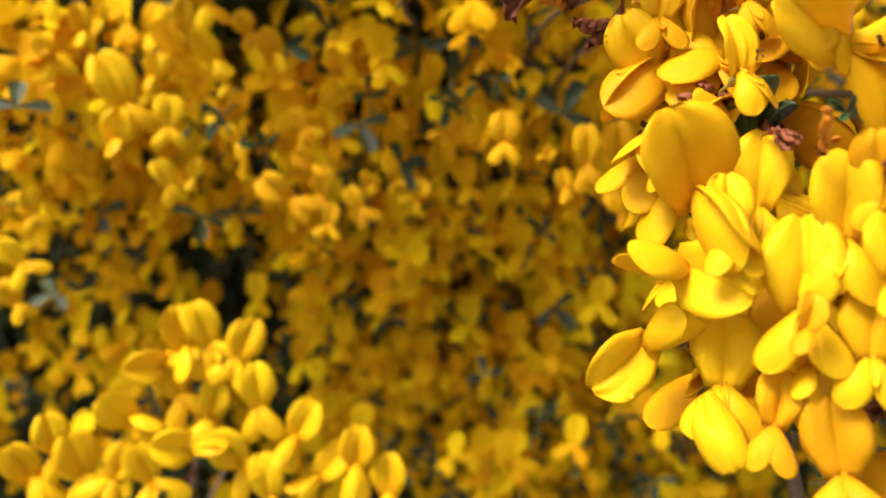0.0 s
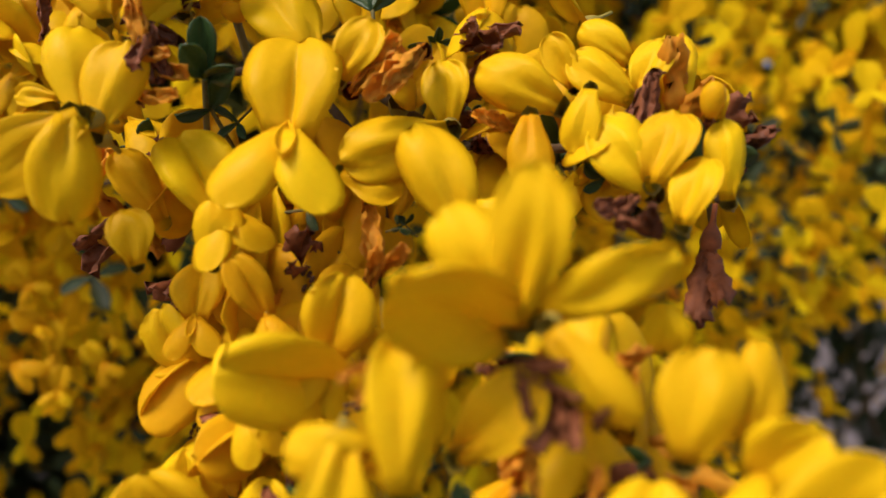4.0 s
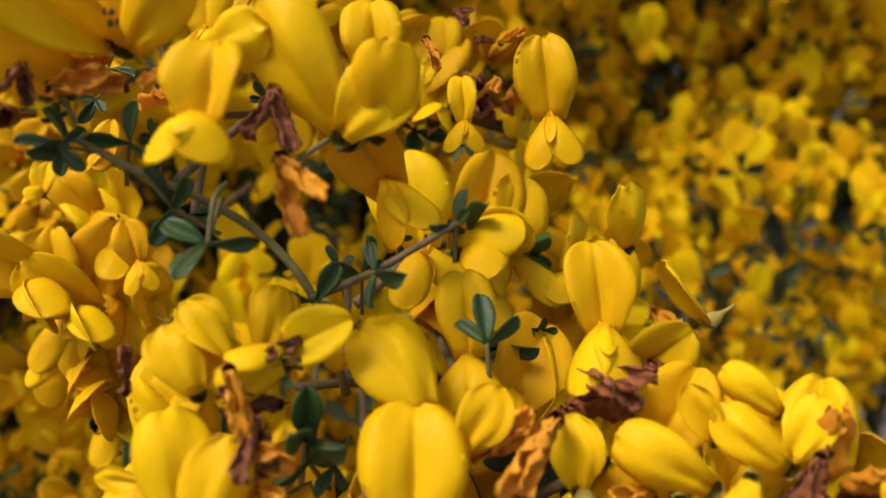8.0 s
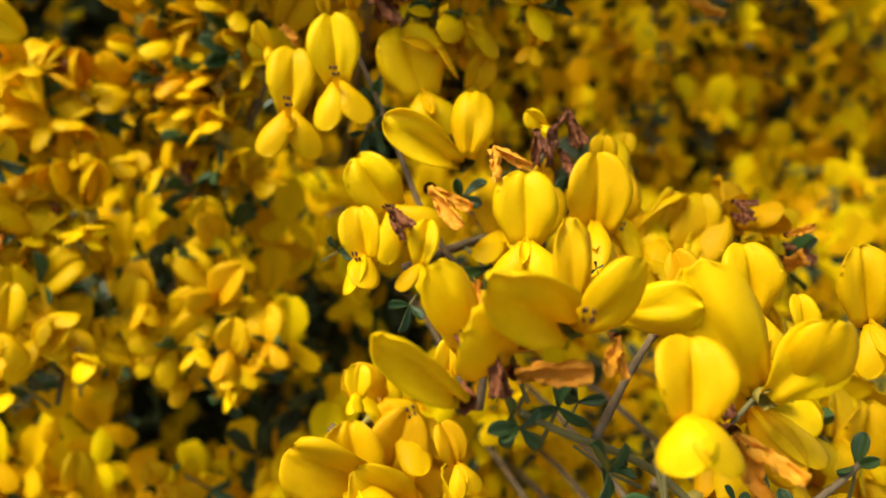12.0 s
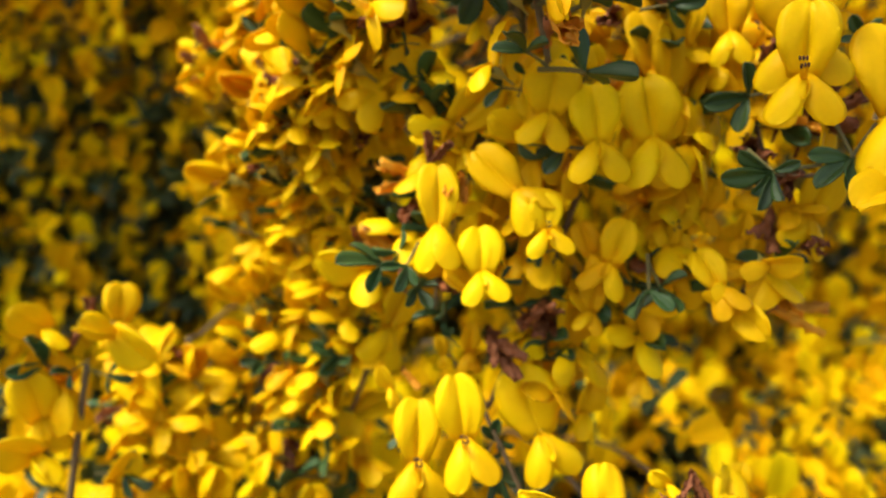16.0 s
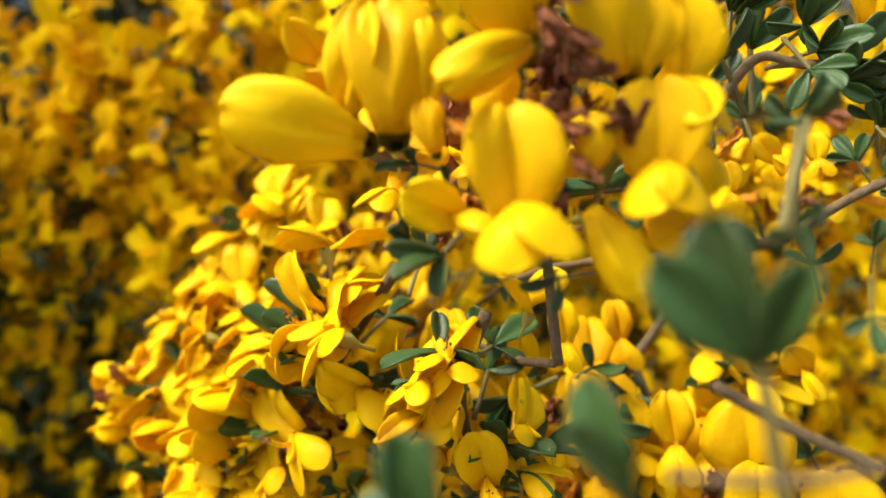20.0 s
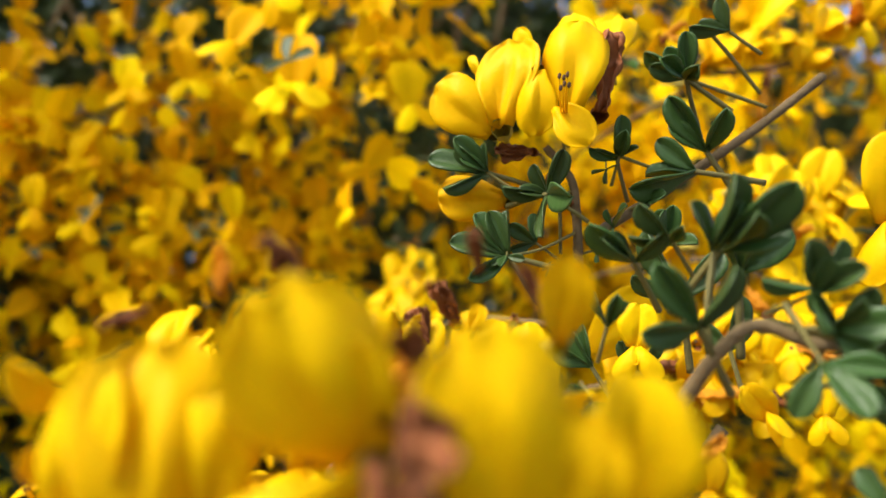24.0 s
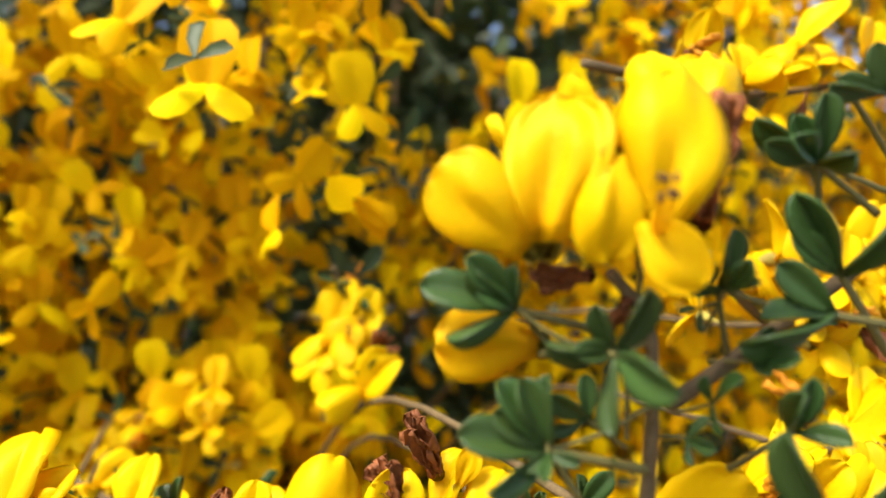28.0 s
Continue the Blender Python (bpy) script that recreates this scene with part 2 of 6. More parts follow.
def banner_fn(width, back, cup, groove, curl, notch, seed):
    ph = seed * 1.7

    def fn(u, v):
        u = math.copysign(abs(u) ** 1.5, u)
        s = math.sin(v * math.pi / 2) if v < 0.999 else 1.0
        w = width * blade(s, 0.50, 0.50)
        x = u * w
        u *= min(1.0, 2.2 * w / width)
        y = s * (1 - notch * math.exp(-(u / 0.3) ** 2) * max(0, (s - 0.8) / 0.2))
        arch = math.sin(math.pi * min(1, 0.08 + s * 0.92))
        z = -back * s ** 1.6 + cup * (abs(u) ** 1.8) * w - 1.15 * groove * math.exp(-(abs(u) / 0.09) ** 1.3) * arch
        z += 0.10 * w * math.sin(math.pi * abs(u)) * arch - curl * max(0, abs(u) - 0.78) ** 2 * 14 * w - 0.10 * max(0, s - 0.82) ** 2 * 9
        rim = max(abs(u), (s - 0.55) / 0.45) ** 4
        z += 0.035 * noise.noise(Vector((2.6 * u, 2.6 * s, ph))) + 0.02 * noise.noise(Vector((6 * u, 4 * s, ph + 5)))
        z += rim * (0.034 * math.sin(7 * u + 5 * s + ph * 3) - 0.025)
        x *= 1 + 0.05 * math.sin(4 * s + ph * 2)
        x += 0.03 * math.sin(2.2 * s + ph) * s
        z += 0.06 * math.sin(math.pi * s) + 0.018 * math.sin(6 * s + ph + 2 * u) + 0.016 * math.sin(9 * u + ph) * s + 0.02 * math.sin(13 * s + ph) * abs(u) ** 4
        return Vector((x, y, z))
    return fn


def spoon_fn(width, hollow, bow, seed):
    """A petal seen on its own: a smooth, shallow spoon with a rounded tip and a slightly rolled rim."""
    ph = seed * 1.9

    def fn(u, v):
        s = math.sin(v * math.pi / 2) if v < 0.999 else 1.0
        w = width * blade(s, 0.56, 0.36)
        x = u * w
        u *= min(1.0, 2.2 * w / width)
        rim = max(abs(u), (s - 0.6) / 0.4) ** 5
        side = (0.9, -0.75, -0.35)[seed % 3]
        z = 0.22 * u * w * math.sin(ph + 1) + side * hollow * w * (u * u - 0.5) - bow * s * s + 0.10 * math.sin(math.pi * s) - 0.07 * rim * w
        z += 0.10 * noise.noise(Vector((1.6 * u, 1.8 * s, ph))) + 0.03 * noise.noise(Vector((4.5 * u, 3.5 * s, ph + 3))) + rim * 0.04 * math.sin(5 * u + 4 * s + ph) - 0.035 * math.exp(-(u / 0.10) ** 2) * s * (1 - s) * 4
        return Vector((x * (1 + 0.05 * math.sin(3 * s + ph)) + 0.035 * math.sin(2.2 * s + ph) * s, s, z))
    return fn


def wing_fn(side, length, width, splay, ahead, turn, cup, seed):
    """One wing: a narrow claw and a rounded blade, bulging like the back of a spoon."""
    ph = seed * 2.3
    rot = Matrix.Rotation(radians(side * splay), 3, "Z") @ Matrix.Rotation(radians(-ahead), 3, "X") @ Matrix.Rotation(radians(side * turn), 3, "Y")

    def fn(u, v):
        s = math.sin(v * math.pi / 2) if v < 0.999 else 1.0
        w = width * blade(s, 0.60, 0.34)
        bulge = cup * width * (1 - u * u * 0.9) * math.sin(math.pi * min(1, 0.05 + s * 0.93)) + 0.008 * math.sin(8 * s + ph + 3 * u)
        p = rot @ Vector((u * w + side * 0.05 * s * s, -s * length, bulge - 0.10 * s * s))
        return p + Vector((side * (0.02 + 0.07 * s), 0, 0))
    return fn


def keel_fn(length, depth, droop):
    def fn(u, v):
        w = depth * (0.15 + 0.85 * math.sin(math.pi * v ** 1.1) ** 0.7) if v < 0.999 else depth * 0.1
        a = radians(droop)
        ang = u * 1.45
        x = math.sin(ang) * w * 0.55
        yy = -math.cos(ang) * w * 0.9 + w * 0.3 + 0.10 * v * v
        z = v * length
        return Vector((x, yy * math.cos(a) - z * math.sin(a), z * math.cos(a) + yy * math.sin(a)))
    return fn


def calyx_bm():
    """A small two-lipped cup with a short stalk behind it."""
    bm = bmesh.new()
    rings = []
    prof = [(-0.40, 0.026), (-0.25, 0.028), (-0.18, 0.040), (-0.12, 0.080), (-0.05, 0.105), (0.01, 0.115), (0.07, 0.110)]
    for k, (z, r) in enumerate(prof):
        ring = []
        for i in range(10):
            a = 2 * math.pi * i / 10
            lip = 0.03 * (math.cos(5 * a)) if k == len(prof) - 1 else 0
            bend = -0.12 * max(0, -z) * 2
            ring.append(bm.verts.new((r * math.cos(a), r * math.sin(a) + bend, z + lip)))
        rings.append(ring)
    for a, b in zip(rings, rings[1:]):
        for i in range(10):
            bm.faces.new((a[i], a[(i + 1) % 10], b[(i + 1) % 10], b[i]))
    bm.faces.new(rings[0][::-1])
    for f in bm.faces:
        f.smooth = True
    return bm


def stamen_bm():
    """A brush of thin filaments that end in dark anthers."""
    bm = bmesh.new()
    for k in range(6):
        a = -0.5 + k * 0.2
        p0, p1 = Vector((0.01 * k - 0.03, 0.0, 0.1)), Vector((0.10 * a, 0.20 + 0.05 * math.cos(3 * k), 0.52 + 0.05 * math.sin(5 * k)))
        mid = (p0 + p1) / 2 + Vector((0, -0.07, 0.07))
        t = tube([p0, mid, p1], [0.009, 0.008, 0.007], 4)
        me = bpy.data.meshes.new("tmp")
        t.to_mesh(me)
        t.free()
        bm.from_mesh(me)
        bpy.data.meshes.remove(me)
        old = set(bm.faces)
        bmesh.ops.create_uvsphere(bm, u_segments=6, v_segments=4, radius=0.024, matrix=Matrix.Translation(p1) @ Matrix.Diagonal((0.8, 1.5, 0.8, 1)))
        for face in bm.faces:
            if face not in old:
                face.material_index = 1
    return bm


MM = 0.001
KINDS = {}
#            banner: width back cup groove curl notch | wings: length width splay ahead turn cup | keel
SHAPES = (
    ("open", (0.375, 0.12, 0.28, 0.075, 0.12, 0.05), (0.72, 0.22, 17, 32, 25, 0.42), (0.55, 0.15, 58)),
    ("round", (0.425, 0.14, 0.20, 0.065, 0.20, 0.06), (0.70, 0.22, 22, 28, 20, 0.42), (0.50, 0.15, 60)),
    ("splay", (0.390, 0.05, 0.32, 0.080, 0.08, 0.05), (0.78, 0.22, 36, 30, 15, 0.38), (0.55, 0.14, 50)),
    ("fold", (0.355, 0.02, 0.50, 0.050, 0.05, 0.03), (0.80, 0.26, 7, 58, 45, 0.42), (0.62, 0.17, 30)),
    ("hood", (0.400, -0.14, 0.48, 0.030, 0.12, 0.02), (0.88, 0.28, 4, 78, 62, 0.45), (0.70, 0.18, 12)),
    ("cup", (0.400, 0.04, 0.42, 0.070, 0.06, 0.04), (0.66, 0.31, 12, 50, 34, 0.45), (0.55, 0.16, 40)),
    ("narrow", (0.315, 0.06, 0.35, 0.075, 0.08, 0.05), (0.70, 0.23, 12, 32, 30, 0.42), (0.5, 0.15, 58)))
for kind, b, w, k in SHAPES:
    KINDS[kind] = dict(
        banner=[mesh_of(sheet(banner_fn(*b, seed=s), 12, 11, 0.012), "banner", petal) for s in range(3)],
        left=mesh_of(sheet(wing_fn(-1, *w, seed=1), 7, 8, 0.012), "wing", petal),
        right=mesh_of(sheet(wing_fn(1, *w, seed=2), 7, 8, 0.012), "wing", petal),
        keel=mesh_of(sheet(keel_fn(*k), 6, 6, 0.012), "keel", petal))
#         width hollow bow
SPOONS = {"open": (0.32, 0.45, 0.10), "round": (0.345, 0.40, 0.14), "splay": (0.33, 0.45, 0.05), "fold": (0.27, 0.75, 0.06), "cup": (0.34, 0.5, 0.05), "hood": (0.31, 0.70, -0.10), "narrow": (0.25, 0.50, 0.06)}
for kind, (w, h, bw) in SPOONS.items():
    KINDS[kind]["loose"] = [mesh_of(sheet(spoon_fn(w, h, bw, s), 10, 11, 0.014), "banner", petal) for s in range(3)]
CALYX = mesh_of(calyx_bm(), "calyx", calyx_skin)
CALYX_BROWN = mesh_of(calyx_bm(), "calyx", husk)
STAMENS = mesh_of(stamen_bm(), "stamens", petal_gold_shade)
STAMENS.materials.append(anther)


def recoloured(me, mat):
    me = me.copy()
    me.materials[0] = mat
    return me


# darker golden copies of every petal, for flowers that stand in shade
SHADED = {k: dict(banner=[recoloured(me, petal_gold_shade) for me in v["banner"]], loose=[recoloured(me, petal_gold_shade) for me in v["loose"]], left=recoloured(v["left"], petal_gold_shade),
                right=recoloured(v["right"], petal_gold_shade), keel=recoloured(v["keel"], petal_gold_shade)) for k, v in KINDS.items()}
count = 0


def flower(branch, x, y, z, rx, ry, rz, size, kind="open", extra=""):
    """A broom flower: base in millimetres, turn in degrees, banner length in millimetres."""
    global count
    count += 1
    rnd = random.Random(count)
    kit = (SHADED if "d" in extra else KINDS)[kind]
    m = pose(x * MM, y * MM, z * MM, rx, ry, rz) @ Matrix.Diagonal((size * MM, size * MM, size * MM, 1))
    f = part("flower", CALYX_BROWN if "b" in extra else CALYX, stalk, branch, "yellow broom flower with an upright banner", m)
    j = lambda a: rnd.uniform(-a, a)
    slim = 0.66 if "t" in extra else 1.0
    part("banner", kit["loose" if "n" in extra else "banner"][count % 3], petal, f,
         m=pose(0, 0.02, 0.06, j(9), j(7), j(5)) @ Matrix.Diagonal((slim * (1 + j(0.10)), 1 + j(0.08), 1 + j(0.3), 1)))
    if "n" not in extra:
        s, root = 1 + j(0.08), 0.17 if kind in ("fold", "hood", "cup") else 0.06
        part("wing", kit["left"], petal, f, m=pose(0, root, 0.13, j(8), j(7), j(7)) @ Matrix.Diagonal((s, s, s, 1)))
        part("wing", kit["right"], petal, f, m=pose(0, root, 0.13, j(8), j(7), j(7)) @ Matrix.Diagonal((s, s, s, 1)))
        part("keel", kit["keel"], petal, f, m=pose(0, 0.13, 0.11, j(6), j(4), j(4)))
    if "s" in extra:
        part("stamen_tuft", STAMENS, anther, f, "thin filaments with dark anthers")
    return f


def dry_petal(branch, x, y, z, rx, ry, rz, size):
    """A dried petal, folded lengthwise, still upright in its calyx."""
    global count
    count += 1
    m = pose(x * MM, y * MM, z * MM, rx, ry, rz) @ Matrix.Diagonal((size * MM, size * MM, size * MM, 1))
    f = part("dried_flower", CALYX_BROWN, husk, branch, "dried brown flower folded lengthwise", m)
    part("banner", PODS[count % 2], husk, f, m=pose(0, 0.02, 0.1, 0, 0, 0))
    return f


def leaflet_fn(width, fold, bow, seed):
    def fn(u, v):
        t = math.sin(v * math.pi / 2) if v < 0.999 else 1.0
        w = width * blade(t, 0.64, 0.14)
        return Vector((u * w, t * (1 - 0.02 * (1 - abs(u))), fold * abs(u) ** 0.85 * w - bow * t * t + 0.025 * math.sin(5 * t + seed) * u - 0.03 * math.exp(-(u / 0.12) ** 2)))
    return fn


LEAFLETS = [mesh_of(sheet(leaflet_fn(w, f, b, s), 6, 8, 0.03), "leaflet", green) for w, f, b, s in
            ((0.225, 0.55, 0.10, 0), (0.21, 0.9, 0.04, 1), (0.23, 0.35, 0.18, 2), (0.20, 1.0, -0.06, 3))]
PETIOLE = mesh_of(tube([(0, -0.9, -0.25), (0, -0.4, -0.08), (0, 0.02, 0)], [0.05, 0.042, 0.04], 6), "petiole", stalk)


def leaf(branch, x, y, z, rx, ry, rz, size, fan=80, fold=0):
    """A leaf of three leaflets: joint in millimetres, turn in degrees, middle leaflet length in millimetres."""
    global count
    count += 1
    rnd = random.Random(count)
    m = pose(x * MM, y * MM, z * MM, rx, ry, rz) @ Matrix.Diagonal((size * MM, size * MM, size * MM, 1))
    f = part("leaf", PETIOLE, stalk, branch, "dark green leaf of three leaflets", m)
    for k, (turn, s) in enumerate(((0, 1.0), (fan, 0.78), (-fan, 0.78))):
        s *= rnd.uniform(0.80, 1.0)
        part("leaflet", LEAFLETS[(count + k) % 4], green, f,
             m=pose(0, 0, 0, 0, 0, turn + rnd.uniform(-8, 8)) @ pose(0, 0, 0, fold + rnd.uniform(-12, 40), rnd.uniform(-60, 60), 0) @ Matrix.Diagonal((s, s, s, 1)))
    return f


def crumple_fn(seed, length, width):
    def fn(u, v):
        p = Vector((u * 2.1 + seed * 3, v * 3.3, seed * 1.3))
        w = width * (0.30 + 0.70 * math.sin(math.pi * min(1, 0.05 + v * 0.72)) ** 0.8)
        a = u * 2.2 + 0.8 * noise.noise(p)
        return Vector((math.sin(a) * w * 0.6 + 0.10 * noise.noise(p * 1.7), v * length, -math.cos(a) * w * 0.45 + 0.12 * noise.noise(p * 1.9 + Vector((5, 1, 2)))))
    return fn


WITHERED = [mesh_of(sheet(crumple_fn(s, 1.0, 0.19 if mm is petal_old else 0.20), 9, 11, 0.012), "petal", mm) for s, mm in ((1, petal_old), (2, petal_old), (3, husk), (4, husk), (5, husk))]


PODS = [mesh_of(sheet(crumple_fn(s, 1.0, 0.17), 10, 16, 0.015), "banner", husk) for s in (6, 7)]


def withered(branch, x, y, z, rx, ry, rz, size, brown=False):
    """A dried flower: crumpled petals hanging from a brown calyx."""
    global count
    count += 1
    rnd = random.Random(count)
    m = pose(x * MM, y * MM, z * MM, rx, ry, rz) @ Matrix.Diagonal((size * MM, size * MM, size * MM, 1))
    f = part("withered_flower", CALYX_BROWN, husk, branch, "dried brown flower with crumpled petals" if brown else "withered orange flower with crumpled petals", m)
    for k in range(2 + brown):
        s = rnd.uniform(0.75, 1.05)
        part("petal", WITHERED[2 + (count + k) % 3 if brown else (count + k) % 2], husk, f,
             m=pose(0, 0, 0.1, rnd.uniform(-5, 50), rnd.uniform(-40, 40), rnd.uniform(-18, 18)) @ Matrix.Diagonal((s, s, s, 1)))
    return f


def bud_bm():
    bm = bmesh.new()
    bmesh.ops.create_uvsphere(bm, u_segments=12, v_segments=10, radius=0.5)
    for v in bm.verts:
        t = v.co.z + 0.5
        v.co = Vector((v.co.x * (0.55 + 0.25 * t), v.co.z + 0.5, v.co.y * (0.6 + 0.3 * t) + 0.12 * t * t))
    for f in bm.faces:
        f.smooth = True
    return bm


BUD = mesh_of(bud_bm(), "bud_petals", petal_gold_shade)


def bud(branch, x, y, z, rx, ry, rz, size):
    m = pose(x * MM, y * MM, z * MM, rx, ry, rz) @ Matrix.Diagonal((size * MM, size * MM, size * MM, 1))
    f = part("bud", CALYX_BROWN, husk, branch, "closed golden flower bud", m)
    part("bud_petals", BUD, petal_gold_shade, f)
    return f


def stem(branch, points, thick, tip=None, mat=None, label="", name="stem"):
    """A stem through points in millimetres."""
    tip = thick * 0.6 if tip is None else tip
    n = len(points)
    r = [(thick + (tip - thick) * k / (n - 1)) * MM / 2 for k in range(n)]
    return part(name, tube([[c * MM for c in p] for p in points], r, 8, 0.06, n), mat or bark, branch, label)


def frame_of(up, face):
    """Euler degrees of a turn whose y axis is up and whose z axis leans to face."""
    yv = Vector(up).normalized()
    zv = Vector(face) - yv * Vector(face).dot(yv)
    zv = zv.normalized() if zv.length > 1e-6 else yv.orthogonal().normalized()
    xv = yv.cross(zv)
    e = Matrix((xv, yv, zv)).transposed().to_euler()
    return [math.degrees(a) for a in e]


def spray(branch, points, n, seed, size=11.5, spread=7.0, leaves=0.35, dead=0.12, deep=0.3, start=0.1, lean=(0, -1, 0.2),
          kinds=("open", "round", "splay", "fold", "narrow", "hood", "open")):
    """Flowers, leaves and dried flowers set round a stem (millimetres), facing outward and towards the open side."""
    rnd = random.Random(seed)
    pts = [Vector(p) for p in points]
    seg = [(b - a).length for a, b in zip(pts, pts[1:])]
    for k in range(n):
        s = (start + (1 - start) * (k + rnd.random()) / n) * sum(seg)
        i = 0
        while i < len(seg) - 1 and s > seg[i]:
            s -= seg[i]
            i += 1
        d = (pts[i + 1] - pts[i]).normalized()
        p = pts[i] + d * s
        out = Vector((rnd.gauss(0, 1), rnd.gauss(0, 1), rnd.gauss(0, 1))) + Vector(lean) * 1.3
        out = (out - d * out.dot(d) * 0.7).normalized()
        base = p + out * rnd.uniform(0.45, 1.0) * spread
        up = Vector((rnd.gauss(0, 0.35), rnd.gauss(0, 0.35), 1.0)) - out * (0.25 + 0.9 * max(0.0, lean[2] - 0.2)) + d * 0.3
        r = rnd.random()
        if r < leaves:
            leaf(branch, *base, *frame_of(out + Vector((0, 0, rnd.uniform(-0.5, 0.5))), up), rnd.uniform(6, 8.5), rnd.uniform(60, 100))
        elif r < leaves + dead:
            withered(branch, *base, *frame_of(Vector((out.x, out.y, rnd.uniform(-1, 0.5))), out), rnd.uniform(7, 10), rnd.random() < 0.6)
        else:
            # deep: share of flowers given the golden colour that stands for shade
            flower(branch, *base, *frame_of(up, out), size * rnd.uniform(0.88, 1.12), rnd.choice(kinds),
                   ("d" if rnd.random() < deep else "") + ("s" if rnd.random() < 0.15 else ""))


# ---- masses of flowers and leaves, each one mesh ----
def template(fns, nu, nv):
    """Vertices and quads of a light flower or leaf."""
    vs, fs = [], []
    for fn in fns:
        o = len(vs)
        vs += [tuple(fn(-1 + 2 * i / nu, j / nv)) for j in range(nv + 1) for i in range(nu + 1)]
        fs += [(o + j * (nu + 1) + i, o + j * (nu + 1) + i + 1, o + (j + 1) * (nu + 1) + i + 1, o + (j + 1) * (nu + 1) + i) for j in range(nv) for i in range(nu)]
    return np.array(vs), np.array(fs)


LIGHT_FLOWERS = [template((banner_fn(*b, seed=i), wing_fn(-1, *w, seed=1), wing_fn(1, *w, seed=2)), 4, 4) for i, (_, b, w, _) in enumerate(SHAPES[:4])]
LIGHT_LEAF = template([lambda u, v, a=a: Matrix.Rotation(radians(a), 3, "Z") @ leaflet_fn(0.23, 0.5, 0.10, 0)(u, v) * (1 if a == 0 else 0.85) for a in (0, 85, -85)], 2, 3)


def mass(name, spots, sizes, ups, faces, shapes, mat, label, category, seed):
    """Many light flowers or leaves as one mesh: place, size, up and facing of each."""
    rng = np.random.default_rng(seed)
    y = ups / np.linalg.norm(ups, axis=1)[:, None]
    z = faces - y * (faces * y).sum(1)[:, None]
    z /= np.linalg.norm(z, axis=1)[:, None] + 1e-9
    x = np.cross(y, z)
    vs, fs, o = [], [], 0
    pick = rng.integers(0, len(shapes), len(spots))
    for k, (tv, tf) in enumerate(shapes):
        ix = np.flatnonzero(pick == k)
        if not len(ix):
            continue
        rot = np.stack([x[ix], y[ix], z[ix]], 1) * sizes[ix, None, None]
        v = np.einsum("vi,nij->nvj", tv, rot) + spots[ix, None]
        f = tf[None] + (np.arange(len(ix)) * len(tv))[:, None, None] + o
        vs.append(v.reshape(-1, 3))
        fs.append(f.reshape(-1, 4))
        o += len(ix) * len(tv)
    vs, fs = np.concatenate(vs), np.concatenate(fs)
    me = bpy.data.meshes.new(name)
    me.vertices.add(len(vs))
    me.vertices.foreach_set("co", vs.ravel())
    me.loops.add(fs.size)
    me.loops.foreach_set("vertex_index", fs.ravel().astype(np.int32))
    me.polygons.add(len(fs))
    me.polygons.foreach_set("loop_start", np.arange(0, fs.size, 4, dtype=np.int32))
    me.polygons.foreach_set("use_smooth", np.ones(len(fs), bool))
    me.update(calc_edges=True)
    me.materials.append(mat)
    return tagged(new(name, me), label, category, kind="stuff")


def clumps(rng, n, centre, half, clump, per):
    """Spots gathered in heads: n heads in a box, about per spots in each."""
    heads = rng.uniform(-1, 1, (n, 3)) * half + centre
    spots = np.repeat(heads, per, 0)
    off = rng.normal(0, 1, spots.shape) * clump
    return spots + off, off


def shrub_mass(seed, n, centre, half, clump=(0.014, 0.014, 0.02), per=9, size=0.0115, leaf_share=0.8, keep=None, name="broom_flowers",
               label="dense mass of yellow broom flowers on the shrub behind"):
    rng = np.random.default_rng(seed)
    spots, off = clumps(rng, n, np.array(centre), np.array(half), np.array(clump), per)
    if keep is not None:
        ok = keep(spots)
        spots, off = spots[ok], off[ok]
    m = len(spots)
    face = off / (np.linalg.norm(off, axis=1)[:, None] + 1e-6) + np.array([0, -1.1, 0.15]) + rng.normal(0, 0.3, (m, 3))
    up = np.array([0, 0.15, 1.0]) + rng.normal(0, 0.4, (m, 3))
    mass(name, spots, size * rng.uniform(0.85, 1.15, m), up, face, LIGHT_FLOWERS, mass_petal, label, "flowers", seed)
    k = int(m * leaf_share)
    if k:
        ix = rng.integers(0, m, k)
        ls = spots[ix] + rng.normal(0, 0.010, (k, 3)) + np.array([0, 0.006, 0])
        mass("broom_leaves", ls, 0.008 * rng.uniform(0.7, 1.2, k), rng.normal(0, 1, (k, 3)) + np.array([0, -0.4, 0.3]), rng.normal(0, 1, (k, 3)) + np.array([0, -0.6, 0.8]),
             [LIGHT_LEAF], mass_leaf, "small dark green leaves among the broom flowers", "leaves", seed + 1)


def leaf_mass(seed, n, centre, half, size=0.010, keep=None, label="dense dark green broom foliage behind the flowers"):
    rng = np.random.default_rng(seed)
    sp = rng.uniform(-1, 1, (n, 3)) * np.array(half) + np.array(centre)
    if keep is not None:
        sp = sp[keep(sp)]
        n = len(sp)
    mass("broom_leaves", sp, size * rng.uniform(0.7, 1.3, n), rng.normal(0, 1, (n, 3)) + np.array([0, -0.3, 0.5]), rng.normal(0, 1, (n, 3)) + np.array([0, -0.6, 0.8]),
         [LIGHT_LEAF], mass_leaf, label, "leaves", seed)


